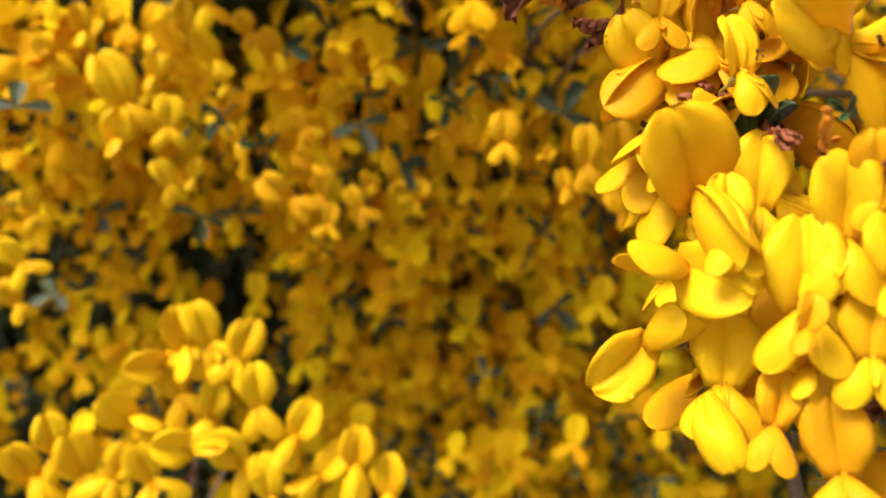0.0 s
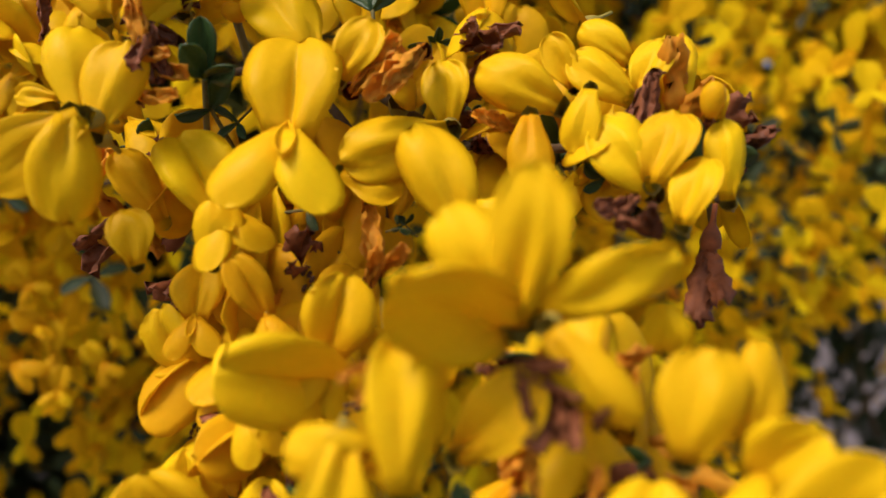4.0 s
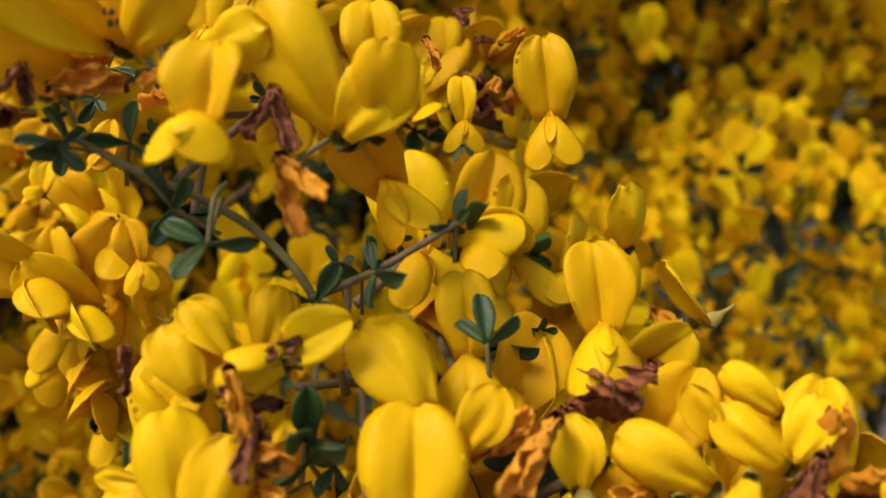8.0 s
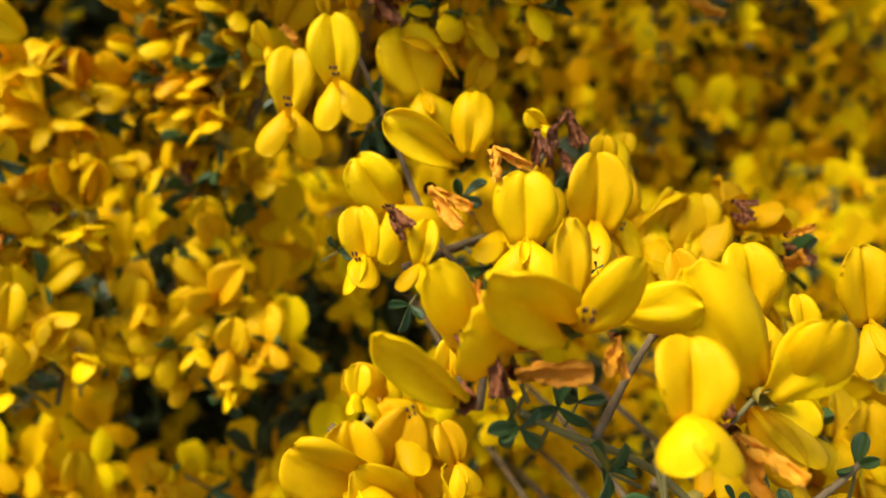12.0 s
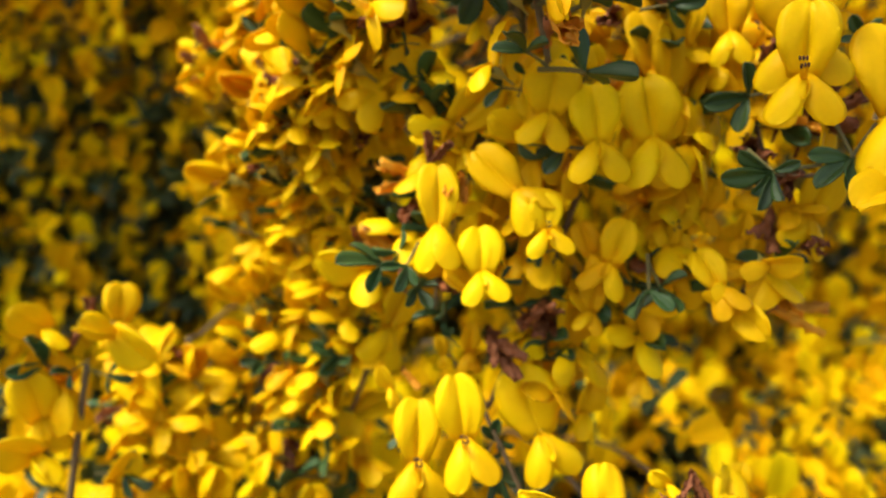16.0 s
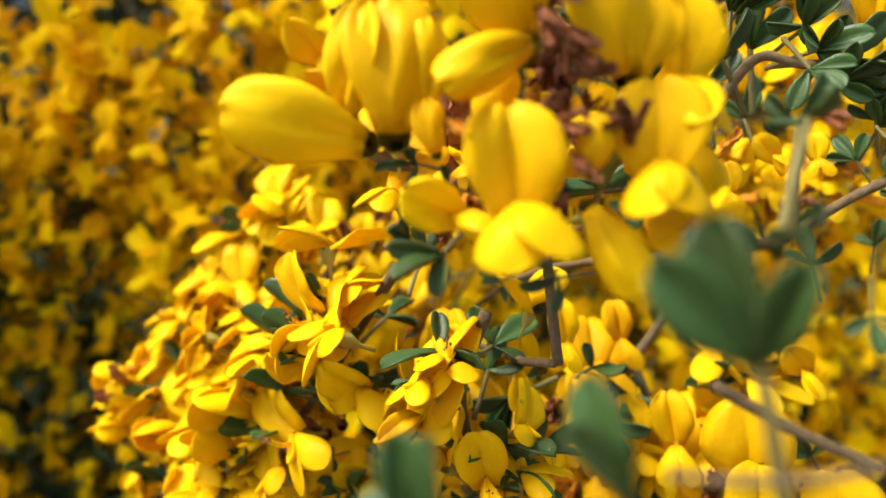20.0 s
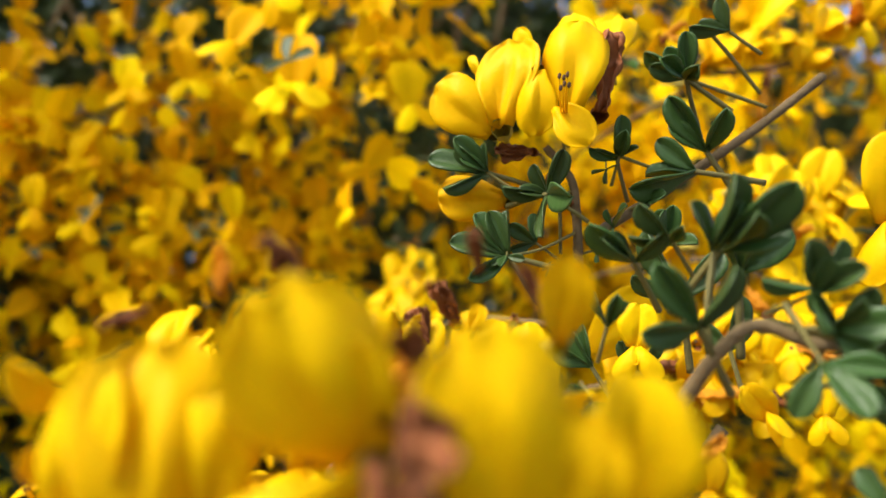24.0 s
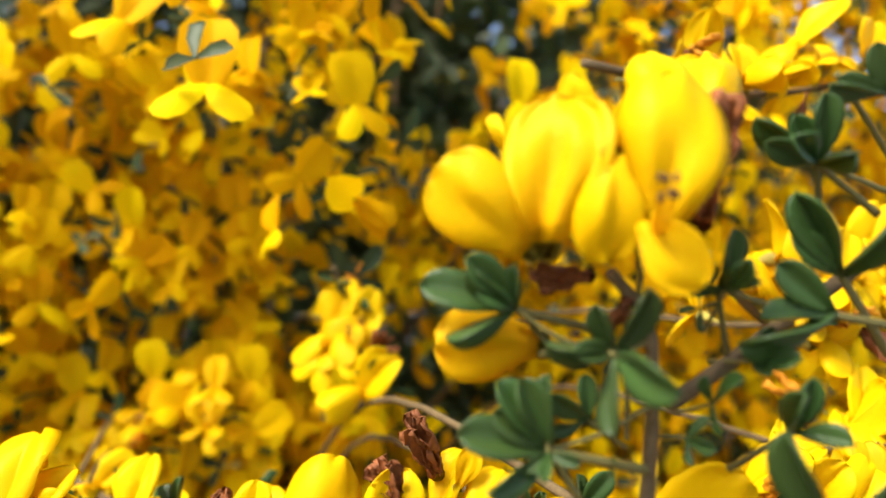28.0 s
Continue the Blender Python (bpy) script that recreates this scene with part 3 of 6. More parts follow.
def twigs(seed, n, centre, half, length=0.22):
    """Bare inner twigs of the shrub, as one mesh."""
    rnd = random.Random(seed)
    bm = bmesh.new()
    for k in range(n):
        p = Vector([c + rnd.uniform(-h, h) for c, h in zip(centre, half)])
        d = Vector((rnd.gauss(0, 0.5), rnd.gauss(0, 0.4), 1)).normalized() * length * rnd.uniform(0.5, 1.3)
        t = tube([p, p + d * 0.5 + Vector((rnd.gauss(0, 0.01), rnd.gauss(0, 0.01), 0)), p + d], [0.0016, 0.0012, 0.0006], 4)
        me = bpy.data.meshes.new("tmp")
        t.to_mesh(me)
        t.free()
        bm.from_mesh(me)
        bpy.data.meshes.remove(me)
    tagged(new("broom_twigs", mesh_of(bm, "broom_twigs", bark)), "thin grey-brown inner twigs of the shrub", "twigs", kind="stuff")


# ---- ground and distance ----
bm = bmesh.new()
bmesh.ops.create_grid(bm, x_segments=60, y_segments=60, size=60)
for v in bm.verts:
    d = v.co.xy.length
    v.co.z = 0.25 * noise.noise(v.co * 0.12) * min(1, d / 8)
ground = tagged(new("ground", mesh_of(bm, "ground", soil)), "grey-brown gravel ground", "ground", kind="structure")


def tree(x, y, height, spread, seed):
    rnd = random.Random(seed)
    t = thing("tree", "dark green broadleaf tree far behind the shrub", "tree", "trees in the distance", (x, y, 0))
    h = height * 0.45
    part("trunk", tube([(0, 0, -0.2), (0.1, 0.05, h * 0.5), (-0.05, 0, h), (0.1, 0.1, height * 0.8)], [0.22, 0.17, 0.12, 0.03], 10, 0.05, seed), trunk_bark, t)
    heads = []
    for k in range(9):
        a, r = k * 2.4 + rnd.random(), spread * rnd.uniform(0.5, 0.95)
        z0 = h * rnd.uniform(0.45, 1.1)
        tip = Vector((r * math.cos(a), r * math.sin(a), z0 + height * rnd.uniform(0.1, 0.5)))
        part("limb", tube([(0, 0, z0), tip * 0.5 + Vector((0, 0, z0 * 0.5)), tip], [0.07, 0.045, 0.015], 6, 0.05, k), trunk_bark, t)
        heads += [tip * s + Vector((0, 0, z0 * (1 - s))) for s in (0.55, 0.8, 1.0)]
    rng = np.random.default_rng(seed)
    hs = np.repeat(np.array(heads), 60, 0)
    sp = hs + rng.normal(0, 1, hs.shape) * np.array([0.45, 0.45, 0.38]) * spread / 2.4
    crown = mass("crown", sp, rng.uniform(0.20, 0.36, len(sp)), rng.normal(0, 1, sp.shape), rng.normal(0, 1, sp.shape) + np.array([0, 0, 0.8]),
                 [LIGHT_LEAF], far_leaf, "ragged leafy crown", "crown", seed)
    crown.parent = t
    for key in ("category", "kind"):
        del crown[key]
    return t


for x, y, h, s, k in ((0.6, 9, 5.5, 2.6, 1), (-3.8, 10, 6.5, 2.8, 2), (5.0, 11, 6.0, 2.7, 3), (9.5, 12, 7.0, 3.0, 4), (-9, 13, 7, 3.0, 5), (2.6, 15, 7.5, 3.2, 6)):
    tree(x, y, h, s, k)


# ---- flowering branches near the camera, from the lowest to the highest ----

b = thing("flowering_branch", "broom branch crowded with large yellow flowers and dried brown ones", "branch", "flowering branches")
flower(b, 51.5, 92.2, 939.9, 82, -7, -16, 10.3, "fold")
flower(b, 56.3, 99.8, 948.5, 116, -13, -18, 7.3, "round", "n")
flower(b, 63.6, 93.7, 941.8, 131, -11, -84, 8.2, "hood", "n")
flower(b, 31.2, 78.3, 927.1, 73, 0, -1, 11.9, "round")
flower(b, 33.1, 84.4, 934.8, 62, -28, 4, 10.1, "round", "n")
flower(b, 35.6, 81.8, 933.0, 80, 25, -12, 7.1, "open", "n")
flower(b, 37.7, 91.5, 938.0, 76, -5, -6, 8.9, "open")
flower(b, 13.7, 84.1, 937.3, 69, -27, 20, 6.9, "round", "n")
flower(b, 16.1, 86.2, 939.3, 49, -25, 49, 7.4, "narrow", "n")
flower(b, 18.4, 87.0, 939.6, 85, 15, 8, 6.0, "round", "n")
flower(b, 20.7, 84.7, 939.7, -79, -73, 164, 6.9, "fold", "n")
flower(b, 26.2, 89.4, 941.5, -85, -66, 171, 6.4, "fold", "n")
flower(b, 13.1, 79.7, 928.2, 70, 1, 16, 9.5, "open", "n")
flower(b, 14.8, 78.3, 926.9, 79, 13, -16, 9.1, "fold", "n")
flower(b, 14.5, 76.5, 928.4, -70, -50, 154, 9.2, "round", "n")
flower(b, 13.2, 76.7, 928.5, -72, -6, -165, 9.2, "open", "n")
flower(b, 9.1, 81.2, 928.2, -61, -69, 145, 5.6, "narrow", "n")
flower(b, 9.8, 83.4, 930.0, -1, -73, 84, 4.6, "narrow", "n")
flower(b, 25.0, 80.0, 919.6, 66, -24, 18, 9.6, "open")
flower(b, 18.6, 83.6, 918.5, 69, -24, 23, 8.2, "narrow", "nd")
flower(b, 18.1, 77.1, 915.4, 76, -10, 19, 5.7, "round", "n")
flower(b, 24.9, 76.3, 915.8, 82, 4, 4, 6.1, "round", "n")
flower(b, 46.2, 79.9, 928.9, -131, -74, -143, 10.4, "hood", "n")
flower(b, 36.0, 79.4, 924.4, -19, 66, -115, 6.3, "round", "n")
flower(b, 47.6, 74.2, 919.6, 76, -24, -5, 10.6, "open", "n")
flower(b, 47.8, 73.5, 922.2, -26, 64, -123, 6.1, "fold", "n")
flower(b, 46.5, 81.9, 929.1, 82, -7, -13, 7.2, "round", "n")
flower(b, 56.3, 78.0, 931.5, 74, -63, 6, 9.1, "open", "n")
flower(b, 58.6, 76.0, 933.2, -76, -12, 149, 5.9, "round", "n")
flower(b, 58.9, 82.1, 933.6, 89, -37, -16, 6.1, "fold", "n")
flower(b, 64.5, 81.9, 936.4, 92, -56, -16, 6.6, "fold", "n")
flower(b, 64.1, 79.3, 932.4, 87, -57, -10, 7.7, "fold", "n")
flower(b, 64.5, 79.3, 932.8, 73, 16, -35, 6.2, "round", "n")
flower(b, 53.4, 77.2, 930.5, -71, 4, 158, 7.3, "fold", "nd")
flower(b, 64.2, 72.8, 924.0, 89, -36, -18, 8.6, "open", "n")
flower(b, 63.2, 71.1, 924.9, 73, 12, -39, 6.9, "round", "n")
flower(b, 70.0, 73.2, 930.9, 86, -12, -35, 3.0, "round", "n")
flower(b, 70.5, 71.0, 923.7, 84, -7, -37, 7.0, "fold", "n")
flower(b, 65.1, 68.3, 921.7, 78, 3, -39, 6.3, "round", "n")
withered(b, 43.5, 81.3, 936.1, -71, -48, 155, 7.7)
withered(b, 20.1, 85.2, 936.0, 38, -72, 45, 5.2, True)
withered(b, 18.4, 81.4, 936.6, -74, 19, -165, 5.5, True)
withered(b, 17.5, 81.5, 930.3, -38, 62, -134, 5.6)
withered(b, 51.0, 90.6, 936.0, 68, 50, -29, 4.1, True)
flower(b, 32.9, 80.7, 911.6, 77, 30, 10, 9.1, "narrow", "d")
flower(b, 35.7, 76.8, 908.4, 65, 13, -11, 8.0, "open", "d")
withered(b, 36.7, 83.5, 932.2, 108, 40, 16, 8.0)
withered(b, 16.6, 81.3, 940.4, -80, 25, -165, 5.3)
withered(b, 15.3, 82.5, 933.6, -45, 68, -151, 7.8)
withered(b, 17.8, 86.2, 939.5, 109, 71, 12, 5.0, True)
withered(b, 60.7, 68.8, 923.8, -50, -37, 138, 4.9, True)
withered(b, 64.7, 76.1, 934.9, -86, 3, 131, 5.3, True)
withered(b, 48.2, 88.0, 937.9, -46, 83, -179, 7.0, True)
withered(b, 38.7, 79.6, 921.9, -63, 7, 177, 6.1)
dry_petal(b, 6.7, 88.1, 936.1, 87, -1, 41, 4.1)
withered(b, 52.7, 80.9, 929.2, 69, -72, 12, 4.5)
bud(b, 68.3, 72.0, 930.9, 82, 4, -35, 3.3)
bud(b, 26.1, 88.0, 939.0, 117, -74, 9, 2.9)
leaf(b, 22.4, 85.5, 932.7, 104, -1, 9, 7.4, 45, 20)
leaf(b, 22.7, 87.0, 929.8, 100, -31, 14, 6.0, 60, 10)
leaf(b, 42.6, 98.0, 937.5, 103, 3, -7, 6.2, 60, 10)
leaf(b, 46.5, 99.0, 938.5, 113, 9, -10, 3.1, 60, 10)
leaf(b, 61.2, 77.1, 925.1, 100, -49, -11, 3.7, 70, 0)
leaf(b, 32.1, 83.6, 916.2, 88, -22, 9, 3.0, 70, 0)
leaf(b, 42.3, 80.7, 919.5, 90, -50, 15, 2.3, 70, 0)
leaf(b, 25.1, 88.6, 928.6, -58, -36, 179, 3.7, 60, 0)
leaf(b, 49.6, 85.5, 929.9, 101, 22, -18, 2.6, 60, 0)
stem(b, [(42.1, 89.1, 900.9), (39.9, 89.6, 921.9), (31.4, 94.6, 933.3), (20.8, 95.1, 933.9)], 1.40, 0.90, bark)
stem(b, [(39.9, 89.6, 921.9), (51.8, 89.0, 927.7), (57.1, 82.1, 927.5), (67.6, 79.0, 929.5)], 1.30, 0.80, bark)
flower(b, 22.7, 79.5, 909.8, 83, -3, -3, 5.9, "round", "d")
flower(b, 29.8, 74.8, 911.5, 97, -23, 12, 6.0, "narrow", "d")
flower(b, 35.4, 69.5, 909.4, 80, 16, 3, 7.7, "open")
flower(b, 28.5, 70.5, 904.1, 72, -12, 24, 6.4, "narrow", "s")
flower(b, 37.1, 68.9, 907.2, 91, -71, 25, 11.0, "splay", "s")
flower(b, 28.0, 80.4, 918.9, -95, -6, -173, 5.0, "open", "dn")
flower(b, 47.9, 55.0, 917.3, 105, 6, -14, 9.9, "narrow", "n")
flower(b, 48.0, 55.9, 917.0, 103, -36, -23, 8.3, "open", "n")
flower(b, 48.9, 55.9, 917.7, 117, 55, 6, 10.0, "fold", "n")
flower(b, 48.0, 55.8, 916.5, 138, -65, -25, 11.0, "hood", "n")
flower(b, 49.4, 52.7, 917.2, -90, 48, 147, 7.6, "fold", "n")
flower(b, 57.3, 49.4, 909.9, 80, 7, -30, 7.3, "round", "n")
flower(b, 57.4, 53.4, 915.3, 108, -2, -24, 3.9, "round", "n")
flower(b, 61.0, 49.0, 910.8, 84, 6, -2, 6.4, "fold", "n")
flower(b, 61.4, 48.7, 909.1, 92, 40, -37, 5.4, "hood")
flower(b, 53.3, 44.4, 902.3, 63, -2, -24, 7.8, "open")
flower(b, 60.5, 45.0, 904.9, 89, 35, -42, 9.1, "fold")
flower(b, 40.4, 50.1, 907.5, 70, -2, -3, 10.4, "narrow", "n")
flower(b, 36.9, 52.1, 910.4, -75, -2, -180, 7.8, "round", "n")
flower(b, 40.1, 52.5, 909.1, -47, -87, 140, 7.0, "fold", "n")
withered(b, 48.6, 51.0, 907.1, 86, -10, -11, 3.4)
flower(b, 44.3, 53.8, 908.2, 92, 39, -28, 8.0, "fold", "nd")
flower(b, 26.0, 69.6, 891.3, 96, -24, 4, 11.0, "hood")
withered(b, 47.6, 53.5, 914.4, -44, 56, -171, 4.7, True)
withered(b, 50.5, 53.0, 913.8, -55, -4, 162, 5.1, True)
withered(b, 52.4, 51.3, 911.4, 101, -20, -13, 3.0, True)
withered(b, 48.1, 55.0, 911.7, 92, -52, 10, 2.8, True)
withered(b, 50.0, 54.4, 915.7, -57, -22, 159, 2.6)
withered(b, 51.8, 49.6, 907.3, 86, 3, -21, 2.6)
withered(b, 59.4, 56.7, 918.2, 95, -56, -13, 2.1)
withered(b, 38.9, 74.2, 915.2, 91, 9, -3, 5.9)
withered(b, 30.8, 66.3, 899.3, -54, 14, -166, 3.5, True)
withered(b, 60.6, 63.3, 921.6, 94, -48, -19, 3.8, True)
leaf(b, 46.6, 50.7, 903.8, 66, -32, 7, 5.5, 70, 10)
leaf(b, 45.8, 48.9, 904.5, 7, -62, 81, 5.9, 40, 10)
leaf(b, 47.9, 58.6, 914.7, 97, -3, -11, 2.1, 60, 0)
leaf(b, 32.9, 79.1, 920.8, 101, 78, -15, 3.8, 60, 0)
leaf(b, 41.4, 75.7, 919.8, 106, 69, -17, 1.9, 70, 0)
flower(b, 27.1, 63.4, 889.3, 73, -5, -12, 6.3, "open")
flower(b, 37.2, 54.3, 888.4, 68, -8, -13, 5.9, "open")
flower(b, 42.9, 47.7, 893.1, 67, 1, -21, 8.2, "open")
flower(b, 47.9, 45.4, 893.6, 72, -3, -26, 8.0, "open")
flower(b, 40.3, 49.7, 886.7, 74, -8, -12, 4.8, "round", "d")
flower(b, 31.3, 55.7, 882.9, 79, 8, -20, 3.8, "fold", "d")
flower(b, 44.9, 47.4, 887.3, 77, -1, -22, 4.2, "splay")
withered(b, 32.3, 59.7, 898.0, 95, -12, -12, 3.8)
withered(b, 36.3, 55.9, 895.8, 90, -23, -13, 2.8, True)
withered(b, 38.3, 52.4, 915.0, -73, -9, 156, 2.8)
withered(b, 40.2, 54.9, 902.6, 78, -73, 16, 2.9)
leaf(b, 34.7, 61.2, 901.4, 82, -66, 9, 2.1, 70, 0)
leaf(b, 47.4, 49.5, 903.7, -44, 67, 169, 1.7, 70, 0)
flower(b, 31.1, 67.3, 891.6, 93, -7, -24, 8.0, "open")
flower(b, 36.0, 60.8, 890.1, 92, -9, -29, 7.9, "open")
flower(b, 24.5, 68.3, 886.1, -74, 76, 148, 8.8, "hood")
flower(b, 33.5, 60.4, 883.3, 86, -5, -23, 9.0, "open")
flower(b, 29.0, 63.7, 874.5, 80, -6, -22, 7.5, "round")
flower(b, 22.8, 68.5, 877.6, -59, -45, 164, 7.9, "fold")
flower(b, 38.0, 56.7, 880.7, 87, -9, -21, 6.5, "round")
flower(b, 27.0, 62.6, 874.2, -51, 28, 168, 7.5, "fold", "n")
flower(b, 36.3, 54.6, 870.6, 73, -10, -18, 6.9, "round", "d")
flower(b, 34.9, 60.3, 878.0, 87, -6, -23, 5.3, "fold")
flower(b, 31.7, 58.3, 873.2, 83, -0, -29, 5.9, "open", "d")
flower(b, 37.9, 59.8, 895.4, 101, -12, -32, 5.5, "round", "d")
flower(b, 23.8, 75.1, 894.4, 103, -13, -27, 4.4, "fold")
flower(b, 27.0, 74.1, 894.7, 106, 1, -20, 3.9, "hood", "n")
flower(b, 22.7, 80.4, 904.5, 115, -31, -29, 7.4, "round")
leaf(b, 40.8, 60.6, 870.4, -31, -60, 101, 7.0, 50, 0)
withered(b, 24.4, 69.0, 879.9, -64, 16, 165, 3.6)
withered(b, 34.5, 64.6, 898.2, 96, 69, -32, 2.2)

b = thing("flowering_branch", "broom branch covered in small yellow flowers", "branch", "flowering branches")
line = [(5, 101, 927), (23, 97, 916), (38, 94, 912)]
stem(b, line, 1.6, 0.9)
spray(b, line, 18, 51, spread=6.0, leaves=0.3, dead=0.3, deep=0.5)

b = thing("flowering_branch", "bushy broom branch with yellow flowers and few leaves", "branch", "flowering branches")
line = [(38, 100, 934), (53, 93, 926), (68, 85, 926), (74, 77, 923)]
stem(b, line, 1.6, 0.9)
spray(b, line, 22, 52, spread=6.0, leaves=0.3, dead=0.3, deep=0.5)

b = thing("flowering_branch", "broom branch with bright yellow flowers and dried ones", "branch", "flowering branches")
line = [(35, 76, 887), (32, 81, 900), (29, 87, 912)]
stem(b, line, 1.6, 0.9)
spray(b, line, 16, 53, spread=6.0, leaves=0.2, dead=0.25, deep=0.7)

b = thing("flowering_branch", "broom branch covered in small yellow flowers", "branch", "flowering branches")
line = [(55, 60, 894), (55, 64, 902), (55, 67, 909)]
stem(b, line, 1.6, 0.9)
spray(b, line, 14, 54, spread=6.0, leaves=0.2, dead=0.4, deep=0.6)

b = thing("flowering_branch", "bushy broom branch with yellow flowers and few leaves", "branch", "flowering branches")
line = [(42, 67, 857), (38, 76, 876), (32, 85, 894), (33, 95, 918)]
stem(b, line, 1.6, 0.9)
spray(b, line, 26, 55, spread=8.0, leaves=0.12, dead=0.15, deep=0.5)

b = thing("flowering_branch", "broom branch with bright yellow flowers and dried ones", "branch", "flowering branches")
line = [(-5, 128, 965), (11, 132, 969), (28, 129, 963), (49, 127, 962)]
stem(b, line, 1.6, 0.9)
spray(b, line, 15, 56, spread=6.0, size=10, leaves=0.25, dead=0.2, deep=0.15)

b = thing("flowering_branch", "broom branch covered in small yellow flowers", "branch", "flowering branches")
line = [(27, 114, 938), (40, 122, 945), (59, 125, 938), (68, 121, 925)]
stem(b, line, 1.6, 0.9)
spray(b, line, 24, 57, spread=9.0, leaves=0.1, dead=0.1, deep=0.3)

b = thing("flowering_branch", "bushy broom branch with yellow flowers and few leaves", "branch", "flowering branches")
line = [(-15, 132, 941), (-3, 128, 932), (-8, 127, 916)]
stem(b, line, 1.6, 0.9)
spray(b, line, 14, 58, spread=9.0, leaves=0.1, dead=0.05, deep=0.4)

b = thing("flowering_branch", "broom branch with bright yellow flowers and dried ones", "branch", "flowering branches")
line = [(17, 134, 974), (35, 134, 965), (52, 131, 960)]
stem(b, line, 1.6, 0.9)
spray(b, line, 18, 59, size=9, spread=8.0, leaves=0.15, dead=0.15, deep=0.35)

b = thing("flowering_branch", "broom branch covered in small yellow flowers", "branch", "flowering branches")
line = [(-18, 107, 1086), (-10, 108, 1082), (-0, 106, 1081), (8, 102, 1081)]
stem(b, line, 1.6, 0.9)
spray(b, line, 14, 60, size=7, spread=5.0, leaves=0.3, dead=0.4, deep=0.5)

b = thing("flowering_branch", "low broom sprig with bright yellow flowers", "branch", "flowering branches")
flower(b, -45.8, 142.5, 845.5, 95, -27, 23, 10.0, "splay")
flower(b, -40.1, 141.7, 842.4, 90, 20, 3, 10.0, "round")
flower(b, -54.6, 141.7, 841.3, 2, -72, 135, 10.0, "fold")
flower(b, -51.7, 140.2, 834.4, 91, -22, 25, 10.0, "round")
flower(b, -61.0, 139.2, 829.0, 77, -54, 53, 10.0, "hood")
flower(b, -47.3, 137.9, 824.1, 41, -66, 91, 10.0, "hood")
flower(b, -45.3, 139.2, 830.1, 88, 12, 7, 10.0, "open")
flower(b, -34.6, 139.7, 833.3, 91, -11, 14, 10.0, "round")
flower(b, -37.4, 137.2, 821.2, 81, -38, 34, 10.0, "splay")
flower(b, -26.9, 138.2, 826.7, 83, 22, -7, 10.0, "fold")
flower(b, -21.5, 136.4, 818.8, 71, 37, -24, 10.0, "fold")
flower(b, -71.0, 136.7, 816.5, 87, -17, 31, 10.0, "round")
flower(b, -81.8, 136.4, 814.5, 86, -27, 41, 10.0, "fold")
flower(b, -64.9, 136.4, 815.7, 79, 28, 2, 10.0, "round")
flower(b, -77.4, 137.7, 820.8, 89, -7, 28, 10.0, "open")
flower(b, -13.2, 137.0, 821.7, 85, -1, 1, 10.0, "fold")
flower(b, -5.6, 135.7, 816.3, 84, -4, -1, 10.0, "fold")
flower(b, -30.9, 135.7, 814.5, 84, -11, 14, 10.0, "round")
flower(b, -56.5, 136.4, 816.3, 86, -17, 27, 10.0, "splay")
flower(b, -51.1, 142.2, 843.9, 95, -12, 19, 10.0, "fold")
leaf(b, -52.8, 136.2, 815.4, 8, -59, 125, 5.3, 60, 0)
leaf(b, -2.4, 145.8, 816.0, -32, -36, 156, 3.9, 60, 0)
withered(b, -49.2, 136.4, 816.8, 49, 40, -9, 3.4, True)
stem(b, [(-41.8, 147.5, 845.3), (-48.6, 145.4, 825.5), (-51.6, 142.9, 798.7)], 1.20, 1.60, bark)

# flowers marked d carry their shade in the golden petal colour
b = thing("flowering_branch", "broom branch in the shade of the shrub, shaded flowers coloured golden", "branch", "flowering branches")
flower(b, -74.1, 168.3, 893.2, 98, -24, 25, 13.5, "open")
flower(b, -63.8, 167.3, 888.9, 96, 1, 21, 8.5, "round")
flower(b, -54.5, 173.5, 904.5, 102, -37, 16, 9.4, "fold")
flower(b, -64.6, 177.3, 911.9, 104, 0, 20, 7.7, "open")
flower(b, -51.2, 169.4, 900.0, 100, -16, 17, 4.9, "round")
flower(b, -69.4, 171.8, 900.1, 100, 13, 22, 6.3, "fold")
flower(b, -75.2, 164.4, 884.1, 95, 12, 23, 9.6, "hood")
flower(b, -94.9, 175.7, 902.4, 101, -29, 28, 6.6, "splay")
flower(b, -87.8, 177.1, 909.6, 103, -9, 26, 7.1, "fold")
flower(b, -94.3, 163.1, 867.0, 89, -21, 34, 6.0, "round")
flower(b, -93.2, 155.7, 856.5, 83, -36, 41, 7.4, "splay")
flower(b, -93.8, 153.8, 847.6, 82, -28, 40, 6.5, "round")
flower(b, -26.6, 180.1, 904.0, 101, -3, 8, 10.0, "open", "d")
flower(b, -35.6, 170.7, 873.4, 82, -60, 27, 9.8, "open", "d")
flower(b, -28.5, 174.0, 874.8, 92, 3, 9, 7.9, "narrow", "d")
flower(b, -26.2, 169.4, 867.9, 89, 5, 8, 5.7, "splay", "d")
flower(b, 31.8, 150.4, 888.3, 96, -9, -11, 9.0, "open", "d")
flower(b, 38.7, 148.5, 889.3, 96, -15, -14, 9.4, "open", "d")
flower(b, 15.1, 166.5, 890.9, 97, -8, -5, 8.1, "round", "d")
flower(b, -11.7, 183.1, 904.4, 101, -3, 4, 7.3, "fold", "d")
flower(b, -0.1, 177.2, 892.0, 97, 30, -1, 5.2, "splay", "d")
flower(b, 7.9, 180.9, 909.9, 103, -26, -4, 6.1, "fold", "d")
flower(b, 24.2, 165.9, 888.3, 93, 54, -14, 3.9, "hood", "d")
flower(b, -18.8, 176.2, 871.6, 89, -34, 12, 6.9, "round", "d")
